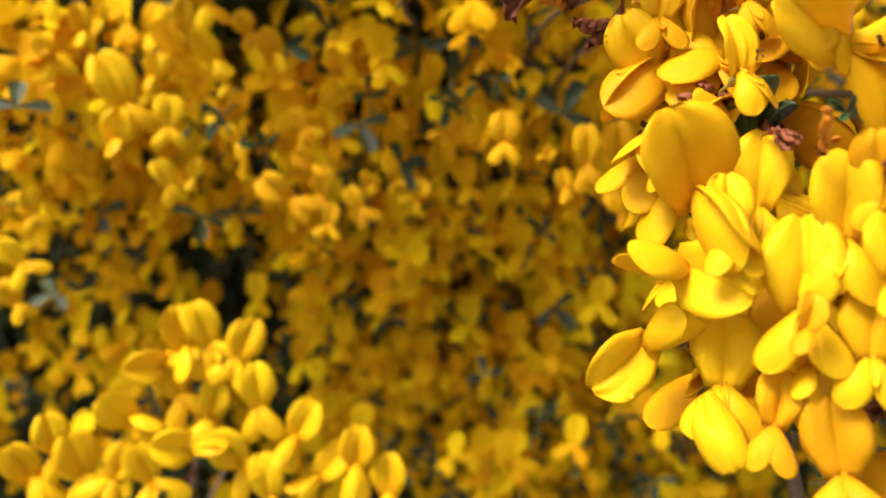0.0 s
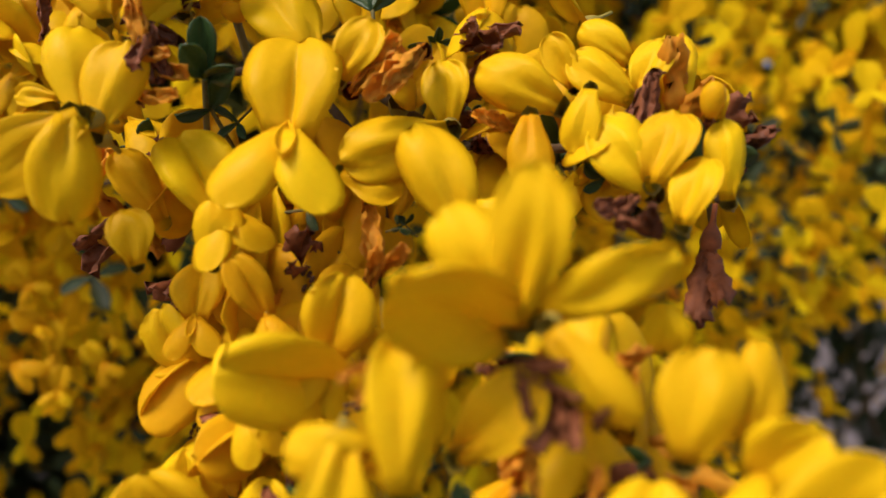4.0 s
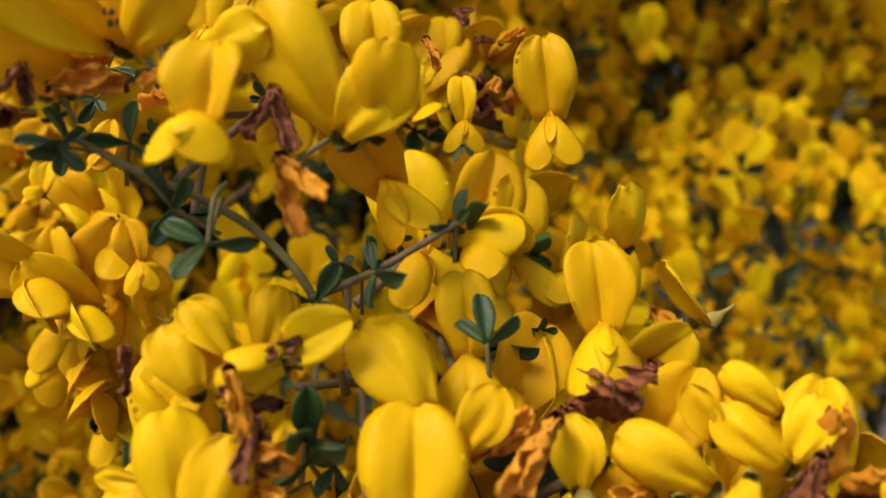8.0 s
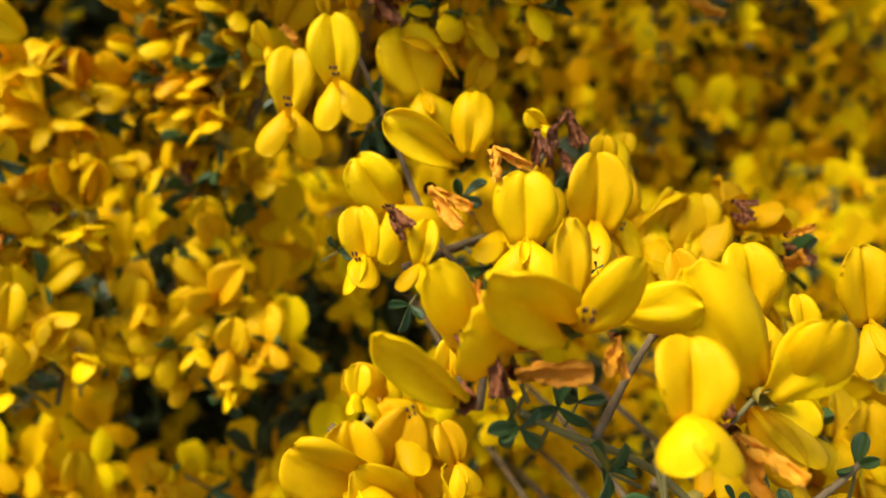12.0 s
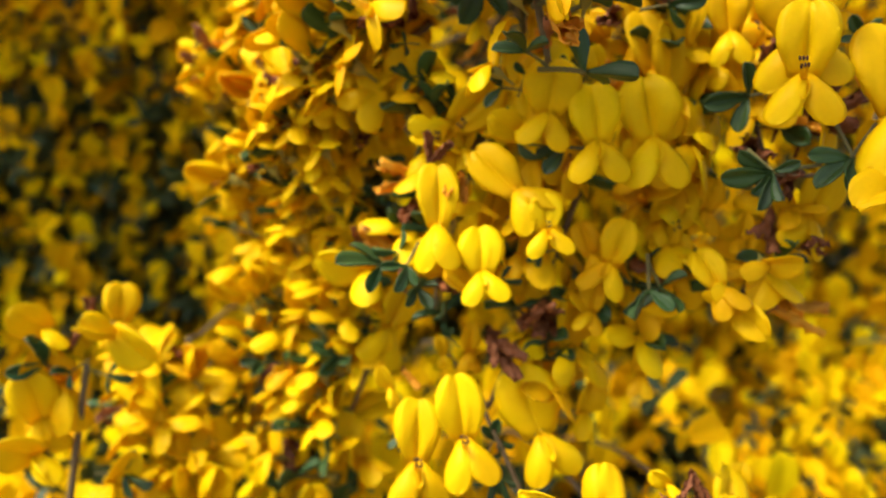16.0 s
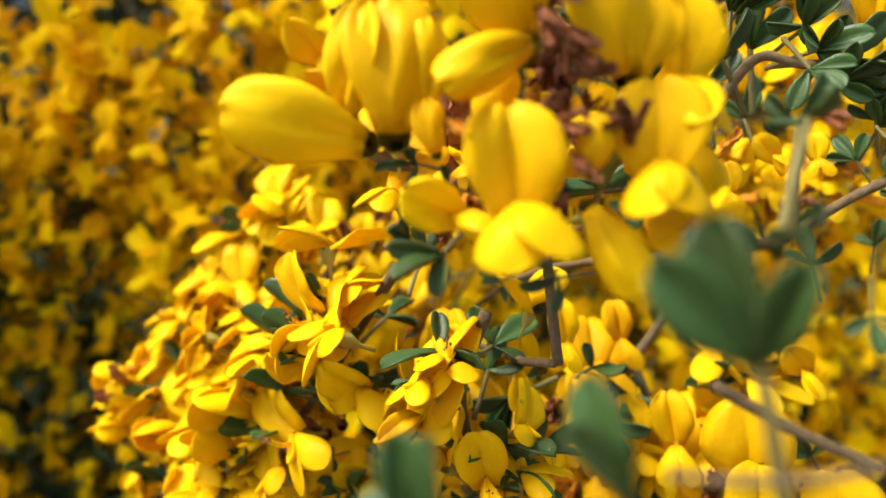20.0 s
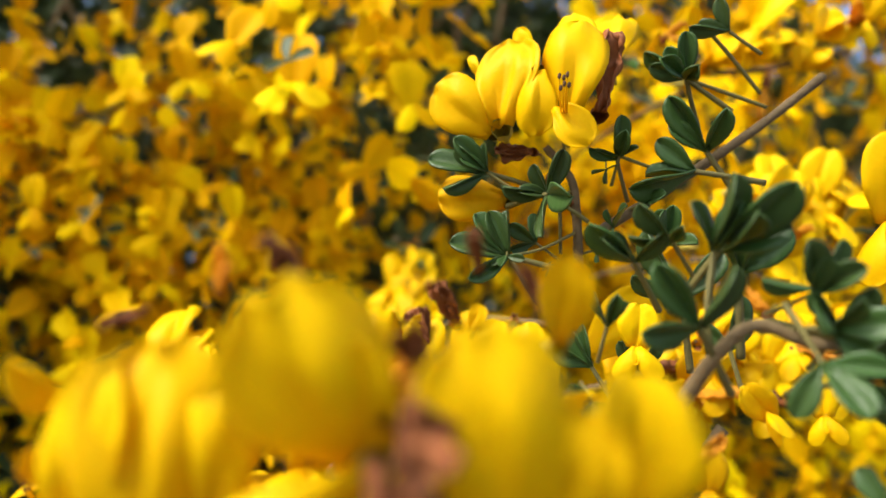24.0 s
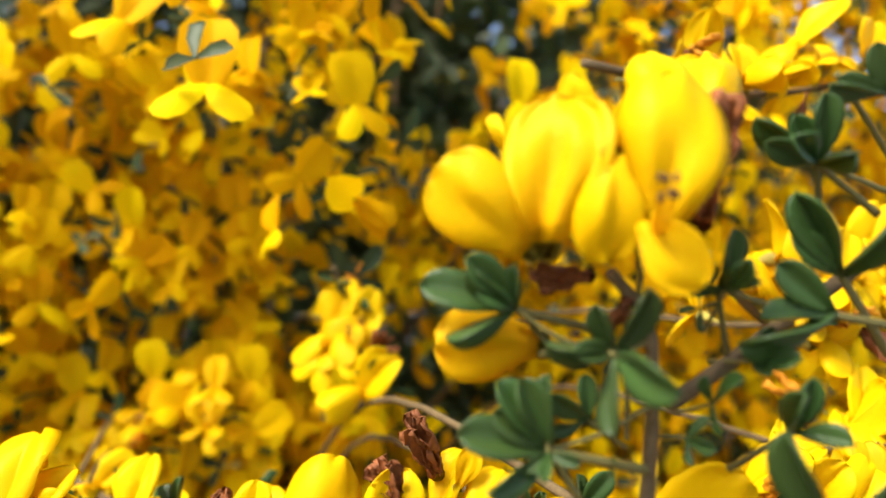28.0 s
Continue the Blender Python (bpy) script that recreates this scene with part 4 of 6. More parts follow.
flower(b, -10.8, 179.7, 879.0, 93, -22, 6, 4.7, "splay", "d")
flower(b, -5.4, 178.8, 875.1, 90, 36, -4, 5.8, "splay", "d")
flower(b, -17.2, 179.4, 877.1, 92, -29, 10, 4.9, "fold", "d")
flower(b, 30.1, 164.2, 880.9, 93, -20, -8, 5.6, "fold", "d")
flower(b, 42.4, 158.2, 877.3, 91, -32, -10, 5.9, "open", "d")
flower(b, -48.2, 177.1, 912.4, 104, -28, 13, 6.2, "round", "d")
flower(b, -41.0, 176.0, 907.5, 103, -29, 12, 7.8, "fold", "d")
flower(b, -49.6, 173.5, 885.3, 95, -27, 18, 6.3, "fold")
flower(b, -33.3, 174.3, 890.5, 96, -32, 13, 5.7, "splay", "d")
flower(b, -30.0, 173.3, 881.1, 89, -55, 19, 7.1, "hood", "d")
flower(b, -65.5, 171.4, 874.7, 92, -20, 24, 7.6, "round")
flower(b, -60.1, 171.7, 876.4, 92, 13, 18, 5.8, "fold")
leaf(b, -18.4, 174.0, 899.7, 110, -22, 6, 7.0, 70, 0)
leaf(b, 0.8, 173.7, 899.7, -70, -15, 180, 7.0, 70, 0)
leaf(b, 4.9, 173.7, 900.0, 110, -23, -2, 7.0, 70, 0)
leaf(b, 12.7, 174.9, 905.9, -78, 76, 168, 7.0, 70, 0)
leaf(b, -43.6, 171.4, 885.9, 105, -27, 17, 7.0, 70, 0)
leaf(b, -38.4, 176.6, 910.4, -79, 68, -176, 7.0, 70, 0)
leaf(b, -53.6, 172.9, 891.9, -67, -42, -165, 7.0, 70, 0)

b = thing("flowering_branch", "broom branch tip with yellow flowers, withered orange petals and green leaves", "branch", "flowering branches")
flower(b, 14.0, 84.8, 958.7, 80, -2, -12, 8.1, "cup")
flower(b, 6.0, 93.5, 965.8, 90, -3, 2, 9.2, "narrow", "ns")
flower(b, 5.6, 92.6, 966.1, 125, -57, -6, 11.3, "fold", "n")
flower(b, 6.2, 92.4, 965.6, 106, 36, 10, 8.0, "round", "n")
flower(b, -2.2, 96.3, 962.5, 104, -24, -4, 9.4, "fold", "ns")
flower(b, -2.5, 98.2, 961.7, 102, -7, -20, 8.8, "narrow", "n")
flower(b, 0.3, 94.8, 962.2, 115, -57, 20, 10.0, "round", "n")
flower(b, -0.9, 96.0, 962.3, 122, 9, 6, 10.0, "round", "n")
flower(b, -3.9, 91.9, 959.4, 107, -47, -14, 10.1, "hood", "bnt")
flower(b, 28.1, 98.2, 964.9, 90, -6, -16, 8.2, "open")
flower(b, 25.5, 92.4, 959.1, 104, -28, -32, 13.5, "fold", "n")
flower(b, 24.9, 90.4, 959.0, 101, 32, -6, 9.0, "round", "n")
flower(b, 28.0, 91.1, 959.4, 113, 13, -7, 9.0, "round", "n")
flower(b, 11.9, 96.7, 966.0, 100, 76, -23, 8.1, "hood", "n")
flower(b, 22.2, 99.2, 965.8, 94, -23, -21, 6.4, "narrow", "d")
flower(b, 37.7, 102.1, 960.8, 86, -4, -12, 5.7, "narrow")
flower(b, 48.0, 104.7, 961.6, 87, -8, -17, 9.4, "open")
flower(b, 12.4, 123.0, 975.8, 108, -6, -3, 4.5, "fold", "d")
flower(b, 21.3, 124.3, 979.2, 110, 3, -8, 4.6, "round")
flower(b, 30.3, 99.9, 953.4, 99, -30, -10, 10.0, "fold", "d")
flower(b, 45.0, 118.1, 947.2, 93, -34, -13, 4.8, "open", "d")
flower(b, -10.2, 118.1, 939.1, 107, -52, -11, 11.0, "hood")
flower(b, -5.2, 116.8, 935.8, 99, -51, 6, 10.0, "hood")
flower(b, 0.5, 115.0, 942.3, 90, -15, 10, 5.4, "open", "d")
flower(b, 1.5, 119.1, 931.5, 86, -8, 8, 5.6, "narrow", "d")
flower(b, -3.8, 121.0, 926.0, 83, 7, 4, 6.5, "open", "d")
flower(b, 55.1, 119.3, 933.6, 89, -12, -23, 6.9, "open", "d")
flower(b, 61.0, 123.4, 938.9, 93, 1, -30, 7.2, "round")
flower(b, 19.9, 88.8, 939.0, 77, -14, -9, 6.8, "round", "n")
flower(b, 20.0, 86.9, 940.0, 71, 57, -42, 6.9, "fold")
flower(b, 16.9, 89.2, 938.6, 49, -69, 60, 6.6, "fold", "n")
withered(b, 0.6, 91.6, 961.9, 81, 68, -16, 6.9)
withered(b, -1.8, 91.4, 964.1, -78, 10, -170, 4.9, True)
withered(b, 19.9, 87.8, 956.8, -74, 28, 176, 7.2)
withered(b, 18.8, 92.0, 962.7, -82, 12, 172, 6.2, True)
withered(b, 10.5, 92.6, 964.5, -74, -5, 177, 4.6)
withered(b, 33.7, 106.4, 969.9, -79, 20, 162, 4.6)
withered(b, 44.0, 115.3, 971.4, 100, 76, -23, 3.7)
withered(b, 11.5, 122.5, 984.0, -88, 11, 176, 4.4, True)
withered(b, 38.3, 118.9, 975.4, -86, 66, 155, 3.3, True)
leaf(b, 13.8, 87.4, 949.5, -59, -3, 173, 5.5, 100, 0)
leaf(b, 10.1, 91.5, 951.8, 63, -60, 31, 5.0, 80, 0)
leaf(b, 10.6, 94.3, 951.0, -54, 46, -163, 3.6, 50, 0)
leaf(b, 1.0, 90.7, 957.0, 25, -77, 92, 3.8, 140, 0)
leaf(b, 5.7, 94.2, 957.4, 97, 12, -1, 4.7, 100, 0)
leaf(b, 8.4, 95.8, 957.2, 97, 17, -4, 3.6, 70, 0)
leaf(b, 8.9, 102.9, 963.3, 102, 35, -5, 3.1, 60, 0)
leaf(b, 0.8, 104.4, 964.7, 33, 85, -71, 3.1, 60, 0)
leaf(b, 35.6, 90.5, 951.4, 83, 2, -25, 4.0, 60, 10)
leaf(b, 28.2, 88.9, 947.0, 43, 64, -73, 5.0, 100, 0)
leaf(b, 38.7, 88.2, 940.6, 75, -8, -24, 5.4, 50, 0)
leaf(b, 22.8, 91.2, 943.6, 83, 28, -27, 5.0, 80, 0)
leaf(b, 24.8, 93.4, 946.6, 86, -29, -3, 2.6, 80, 0)
leaf(b, 22.9, 98.2, 960.2, -39, 72, -163, 1.9, 70, 0)
leaf(b, 38.4, 105.7, 958.6, -60, -28, 153, 2.5, 70, 0)
leaf(b, 30.9, 97.0, 948.8, -51, 22, 168, 2.0, 70, 0)
leaf(b, 9.2, 92.8, 940.9, -28, 49, -147, 2.0, 80, 0)
leaf(b, 14.3, 107.1, 968.5, 107, -36, -3, 1.2, 80, 0)
stem(b, [(1.3, 91.9, 958.0), (6.4, 92.7, 955.2), (11.6, 93.5, 952.9), (17.7, 94.9, 949.0), (22.7, 93.2, 943.3), (26.0, 95.0, 933.2)], 0.70, 1.00, stalk)
stem(b, [(22.5, 92.3, 943.7), (27.7, 89.9, 946.7), (32.4, 89.7, 949.6), (36.4, 90.5, 952.0)], 0.80, 0.60, bark)
stem(b, [(13.9, 87.4, 949.5), (14.1, 89.0, 953.1), (14.6, 92.3, 954.3)], 0.50, 0.50, stalk)
stem(b, [(2.0, 91.9, 958.9), (0.6, 91.7, 962.4)], 0.50, 0.40, stalk)
stem(b, [(20.8, 89.6, 956.6), (23.7, 90.6, 958.7)], 0.50, 0.50, stalk)
stem(b, [(9.5, 94.0, 953.8), (16.2, 99.2, 960.5), (27.4, 108.9, 967.0)], 1.00, 0.70, bark)
flower(b, -8.1, 126.4, 946.8, 100, -44, 11, 7.2, "round", "d")
withered(b, -4.8, 95.1, 965.5, -96, 34, -159, 5.0, True)
withered(b, -1.3, 94.3, 963.2, 109, 70, 30, 6.3)
leaf(b, 0.9, 93.0, 957.4, -61, -80, -168, 4.8, 60, 0)
leaf(b, -0.2, 93.5, 959.3, 110, -15, 21, 1.7, 70, 0)
leaf(b, 27.1, 93.7, 945.7, 89, -2, -1, 4.5, 60, 0)
leaf(b, 24.9, 93.9, 945.3, 88, -17, 4, 2.0, 80, 0)

b = thing("flowering_branch", "broom branch with open yellow flowers and dried brown ones", "branch", "flowering branches")
flower(b, -13.8, 135.6, 990.0, 95, -6, -5, 9.7, "open", "s")
flower(b, -20.6, 139.2, 985.8, 93, 1, -1, 9.8, "round", "s")
flower(b, -1.0, 138.9, 988.9, 92, -19, -4, 11.3, "round")
flower(b, 2.1, 124.6, 979.8, 118, -56, -23, 10.9, "fold", "n")
flower(b, 2.6, 123.5, 980.2, 95, 8, -12, 9.4, "round", "n")
flower(b, -6.3, 128.1, 973.0, 101, -32, -10, 9.3, "splay", "s")
flower(b, -3.6, 122.1, 966.2, 80, 8, -15, 6.3, "narrow")
flower(b, -10.4, 121.0, 966.7, 88, -9, -21, 7.9, "fold", "s")
flower(b, 8.7, 115.7, 969.8, 82, -4, -21, 9.1, "round")
flower(b, 18.5, 118.6, 970.8, 89, -2, -18, 10.5, "fold")
flower(b, 38.1, 126.1, 969.3, 85, -0, -29, 6.6, "round")
flower(b, 6.9, 144.1, 990.6, 111, 15, 16, 6.6, "fold")
flower(b, 6.7, 150.9, 998.2, 115, -32, -17, 5.9, "fold", "d")
flower(b, 2.5, 159.1, 1004.7, 102, 3, -11, 8.6, "open", "d")
flower(b, -11.3, 143.4, 1001.7, 106, 5, -6, 4.9, "narrow", "d")
flower(b, -23.5, 146.5, 995.7, 111, -18, -22, 4.4, "fold")
flower(b, -15.1, 145.9, 1001.0, 106, -8, -5, 3.2, "round")
flower(b, 28.5, 133.3, 980.5, 95, 9, -28, 4.4, "round")
flower(b, 14.1, 126.5, 984.7, 116, -46, -33, 3.8, "hood", "s")
flower(b, 51.9, 129.3, 968.8, 88, -11, -26, 5.2, "fold")
flower(b, -11.8, 118.7, 950.0, 75, -0, -8, 4.3, "fold")
flower(b, -1.4, 111.7, 954.7, 77, -1, -15, 4.7, "fold", "d")
flower(b, 58.1, 133.6, 969.6, 88, -15, -27, 3.7, "round")
withered(b, -2.2, 123.8, 976.3, -79, 43, 175, 8.1)
withered(b, -7.2, 125.2, 973.5, -69, 25, 175, 5.4, True)
withered(b, 5.6, 121.2, 981.7, -72, 51, 167, 5.8)
dry_petal(b, 13.2, 122.1, 979.3, 84, 3, -13, 5.2)
withered(b, 15.1, 123.0, 981.5, -74, 37, 160, 3.8, True)
withered(b, 16.3, 124.3, 986.7, -78, 15, 157, 4.8, True)
withered(b, -21.7, 144.5, 999.1, -88, 54, 172, 4.4)
withered(b, -7.3, 147.2, 1004.9, -89, 32, 167, 5.3, True)
withered(b, -1.8, 118.7, 964.9, -64, 8, 168, 2.9, True)
withered(b, 42.8, 125.8, 973.0, -61, 64, 161, 3.7, True)
withered(b, 44.8, 118.9, 967.2, -68, 10, 143, 5.4)
leaf(b, -9.7, 135.6, 983.8, -77, -20, 171, 3.6, 60, 0)
leaf(b, -8.4, 135.4, 983.9, -77, 27, 173, 3.7, 60, 0)
leaf(b, -5.3, 118.9, 962.0, -60, -29, 158, 4.2, 60, 0)
leaf(b, 2.8, 128.1, 974.8, 98, 43, -24, 4.7, 60, 0)
leaf(b, -8.0, 141.8, 987.9, 99, 22, -8, 4.8, 60, 0)
leaf(b, -21.8, 143.6, 988.7, -79, -69, 178, 3.8, 60, 0)
leaf(b, 31.8, 121.0, 960.0, 84, -11, -29, 4.7, 60, 0)
leaf(b, 15.2, 118.3, 962.9, 82, -27, -16, 3.3, 60, 0)
leaf(b, 30.7, 126.6, 964.1, 93, 38, -41, 3.6, 60, 0)
leaf(b, -13.8, 126.6, 967.7, 82, 61, -31, 3.6, 60, 0)
leaf(b, -7.6, 138.5, 986.2, 104, -72, -3, 2.8, 60, 0)
stem(b, [(5.1, 123.2, 946.2), (7.5, 124.3, 961.4), (10.2, 125.9, 971.9), (14.1, 126.2, 982.0)], 1.30, 0.80, bark)
stem(b, [(5.2, 124.6, 961.4), (-1.2, 131.3, 971.1), (-5.7, 139.1, 983.6), (-11.4, 143.0, 997.4)], 1.10, 0.70, bark)
stem(b, [(8.1, 126.2, 960.8), (29.2, 131.8, 963.6), (48.0, 132.8, 968.2)], 1.10, 0.70, bark)

b = thing("flowering_branch", "hanging broom branch thick with yellow flowers and dark green leaves", "branch", "flowering branches")
flower(b, -1.7, 130.0, 1036.9, 98, 11, -15, 8.6, "round")
flower(b, 4.9, 128.1, 1032.5, 95, -0, -20, 9.0, "round")
flower(b, 13.9, 129.8, 1033.0, 95, -5, -19, 10.7, "open")
flower(b, 31.1, 121.1, 1045.4, 102, -0, -34, 11.7, "round")
flower(b, 28.9, 117.5, 1039.6, 99, 2, -34, 9.7, "open", "s")
flower(b, 26.6, 130.8, 1049.0, 104, -0, -30, 8.2, "open")
flower(b, 21.5, 134.6, 1048.1, 103, -1, -27, 8.6, "open", "n")
flower(b, 41.2, 115.8, 1034.5, 96, -5, -30, 13.5, "open")
flower(b, 39.8, 112.0, 1025.9, -40, -38, 114, 8.9, "hood")
flower(b, -10.8, 133.5, 1014.4, 85, -6, -9, 7.5, "round")
flower(b, -16.9, 136.3, 1021.2, 89, 0, -7, 9.6, "narrow")
flower(b, -5.6, 132.6, 1026.1, 86, -44, -3, 8.8, "open")
flower(b, -2.3, 129.2, 1020.6, 93, -3, -10, 5.7, "splay", "s")
flower(b, -11.9, 143.6, 1033.1, 101, -6, -9, 6.9, "fold")
flower(b, -3.9, 136.4, 1035.2, 125, -52, -31, 6.4, "hood")
flower(b, 1.8, 133.5, 1033.9, 109, -57, -3, 5.9, "hood", "n")
flower(b, 10.9, 132.3, 1029.9, 111, 9, -13, 4.5, "fold")
flower(b, -14.7, 143.9, 1045.8, 138, -48, -48, 6.9, "hood")
flower(b, -25.7, 145.7, 1015.4, 152, -43, -69, 9.0, "hood")
flower(b, -13.5, 142.0, 1015.4, 127, -60, -31, 8.1, "hood", "d")
flower(b, 16.2, 139.4, 1050.9, 109, -8, -24, 7.9, "open", "d")
flower(b, 11.6, 142.1, 1051.0, 111, -28, -26, 5.4, "round", "d")
flower(b, 3.6, 129.0, 1060.8, 121, -1, -14, 6.7, "fold")
flower(b, 12.4, 133.7, 1064.1, 116, 1, -22, 6.1, "open")
flower(b, -4.7, 132.2, 1061.2, 119, -12, -28, 7.5, "fold")
flower(b, -9.5, 139.0, 1052.1, 111, 1, -10, 6.2, "fold")
flower(b, -16.6, 129.8, 1059.9, 133, -36, -33, 8.1, "fold")
flower(b, -21.0, 132.4, 1063.8, 162, -33, -58, 8.4, "hood")
flower(b, 9.3, 135.7, 1015.3, 90, 26, -25, 7.8, "open", "d")
flower(b, 7.6, 138.9, 1016.6, 92, -17, -17, 5.7, "open", "d")
flower(b, 22.1, 126.8, 1011.8, 79, -23, -13, 7.2, "narrow", "d")
flower(b, 29.3, 127.8, 1015.5, 166, 56, 37, 5.9, "fold", "d")
flower(b, 24.1, 126.6, 1009.9, -73, 49, 135, 6.4, "fold")
flower(b, 19.1, 139.3, 1021.5, 94, 27, -27, 6.1, "open", "d")
flower(b, 26.3, 138.2, 1023.2, 97, 9, -18, 5.6, "round", "d")
flower(b, 21.7, 139.0, 1014.2, 92, 10, -22, 5.6, "open", "d")
flower(b, 31.6, 137.5, 1018.5, 96, 11, -21, 4.7, "fold", "d")
flower(b, 23.8, 138.5, 1031.3, 100, -0, -17, 5.5, "round", "d")
flower(b, 27.8, 139.8, 1042.3, 102, -21, -19, 5.0, "fold", "d")
flower(b, 7.4, 139.1, 1007.8, 88, 11, -21, 5.5, "open", "d")
flower(b, 15.9, 140.0, 997.2, 83, 10, -26, 5.6, "open", "d")
flower(b, -4.0, 144.3, 1046.7, 108, 15, -11, 3.8, "open", "d")
flower(b, 17.8, 141.3, 1043.5, 106, -8, -24, 5.7, "fold", "d")
flower(b, 7.1, 132.7, 1044.3, 117, -12, -21, 3.7, "fold")
flower(b, 40.7, 121.9, 1031.6, 114, 21, -28, 3.8, "fold")
flower(b, 42.7, 123.4, 1059.0, 125, -31, -46, 5.5, "hood")
flower(b, 22.8, 138.3, 1063.9, 114, -10, -19, 6.5, "open", "d")
flower(b, -25.6, 163.7, 1037.9, 105, -15, -12, 6.7, "round")
flower(b, -20.5, 160.9, 1039.7, 105, -7, -14, 5.3, "open")
withered(b, -21.5, 140.7, 1052.9, 107, -51, -18, 7.1, True)
dry_petal(b, -19.4, 140.4, 1054.1, 98, -12, 13, 7.5)
withered(b, -17.5, 138.3, 1031.4, 100, -3, -6, 5.2, True)
withered(b, -12.9, 137.7, 1029.6, -79, -1, 171, 5.2)
withered(b, -8.8, 139.4, 1004.2, -63, 34, 179, 7.6, True)
withered(b, -6.3, 139.1, 999.8, 83, -10, -9, 4.5, True)
withered(b, 3.2, 135.4, 1031.8, -80, -15, 162, 3.6)
withered(b, -28.3, 146.1, 1019.1, 93, 15, -2, 3.8, True)
withered(b, 40.8, 123.8, 1043.8, -86, 8, 142, 4.2)
withered(b, 17.2, 135.6, 1012.3, 90, 12, -26, 4.5, True)
leaf(b, 2.4, 129.2, 1057.6, -128, -71, -152, 7.7, 30, 0)
leaf(b, 2.4, 129.2, 1057.4, -94, -6, 163, 7.1, 50, 0)
leaf(b, 26.3, 125.9, 1039.1, -110, -82, 179, 6.9, 70, 0)
leaf(b, 27.3, 121.9, 1027.9, -68, -79, 136, 7.2, 60, 0)
leaf(b, 27.3, 121.9, 1028.1, -77, 41, 149, 5.6, 70, 0)
leaf(b, 35.6, 117.6, 1029.4, -78, -33, 142, 6.5, 60, 0)
leaf(b, 36.0, 117.6, 1029.4, -79, 22, 143, 6.8, 40, 0)
leaf(b, 40.0, 119.0, 1030.9, -56, 89, 165, 3.1, 60, 0)
leaf(b, 13.0, 130.1, 1011.8, -69, -0, 157, 6.8, 50, 0)
leaf(b, 15.5, 131.8, 1012.2, -59, 21, 160, 5.8, 60, 0)
leaf(b, -21.6, 137.1, 1016.0, -70, -28, 171, 5.1, 60, 0)
leaf(b, -25.0, 139.6, 1016.2, -30, -77, 139, 8.4, 60, 0)
leaf(b, -22.4, 139.2, 1017.9, 92, -65, 13, 4.9, 60, 0)
leaf(b, -20.0, 138.9, 1012.7, -57, 35, -178, 4.5, 60, 0)
leaf(b, -9.7, 134.9, 1058.1, -155, -75, -116, 8.3, 30, 0)
leaf(b, -9.9, 135.0, 1057.3, -98, -38, -180, 8.0, 60, 0)
leaf(b, -6.7, 136.7, 1042.3, 141, -81, -53, 5.2, 60, 0)
leaf(b, -3.7, 134.2, 1043.7, 107, 21, -12, 3.8, 60, 0)
leaf(b, 1.2, 131.6, 1032.7, 125, -89, -33, 7.4, 50, 0)
leaf(b, -7.7, 135.1, 1013.6, -35, 72, -158, 3.7, 60, 0)
leaf(b, 2.7, 135.3, 1044.6, 117, 8, -16, 3.7, 60, 0)
leaf(b, 16.3, 129.2, 1052.8, -160, 79, 64, 5.3, 60, 0)
leaf(b, 16.6, 135.2, 1060.2, 131, 46, -9, 6.6, 60, 0)
leaf(b, 8.8, 136.3, 1059.5, 126, -28, -28, 2.7, 60, 0)
leaf(b, -20.0, 140.6, 1044.6, -97, -75, -158, 3.8, 60, 0)
leaf(b, -20.7, 140.6, 1049.8, -165, -81, -90, 2.8, 60, 0)
leaf(b, 43.9, 125.4, 1047.2, 118, -17, -41, 4.7, 60, 0)
leaf(b, -15.1, 138.3, 1004.9, 90, -43, 6, 2.6, 60, 0)
leaf(b, -1.3, 136.2, 1017.4, -43, -73, 139, 3.3, 60, 0)
leaf(b, 30.5, 131.4, 1040.5, 114, -6, -32, 3.2, 60, 0)
stem(b, [(44.7, 138.0, 1081.9), (27.3, 143.8, 1059.8), (12.0, 144.2, 1036.3), (2.2, 145.8, 1013.2), (-7.2, 149.4, 991.2)], 1.80, 0.80, bark)
stem(b, [(27.3, 143.8, 1059.8), (34.0, 139.0, 1035.7), (34.9, 135.0, 1017.8)], 1.40, 0.70, bark)
stem(b, [(12.0, 144.2, 1036.3), (-6.6, 146.8, 1036.8), (-20.9, 147.0, 1022.3)], 1.20, 0.70, bark)
stem(b, [(52.4, 130.3, 1043.7), (40.5, 124.0, 1029.3), (29.3, 125.6, 1027.9)], 0.80, 0.50, bark)
# leaf share raised here so that dark leaves deepen the gaps like shade
for line, n, seed in (([(-22, 150, 1050), (-14, 149, 1030), (-16, 150, 1008)], 26, 81), ([(2, 148, 1064), (0, 146, 1040), (4, 148, 1014), (0, 150, 996)], 34, 82),
                      ([(18, 147, 1066), (18, 143, 1046), (20, 144, 1024), (17, 148, 1004)], 34, 83), ([(38, 138, 1066), (34, 139, 1046), (38, 138, 1022), (33, 142, 1008)], 30, 84)):
    stem(b, line, 1.2, 0.7)
    spray(b, line, n, seed, size=10.0, spread=8.0, leaves=0.34, dead=0.14, deep=0.45, lean=(0, -1.2, 0.1), kinds=("open", "round", "open", "narrow", "splay"))
leaf(b, 3.7, 88.7, 1049.2, 149, -72, -88, 4.6, 60, 0)
leaf(b, 3.7, 88.7, 1049.2, 105, 5, -29, 4.1, 50, 0)
stem(b, [(3.7, 88.7, 1049.2), (5.6, 86.4, 1046.9), (9.2, 83.9, 1044.0)], 0.50, 0.50, stalk)
stem(b, [(6.9, 78.1, 1051.9), (4.1, 78.5, 1048.0), (1.6, 78.9, 1043.6)], 0.70, 0.40, bark)
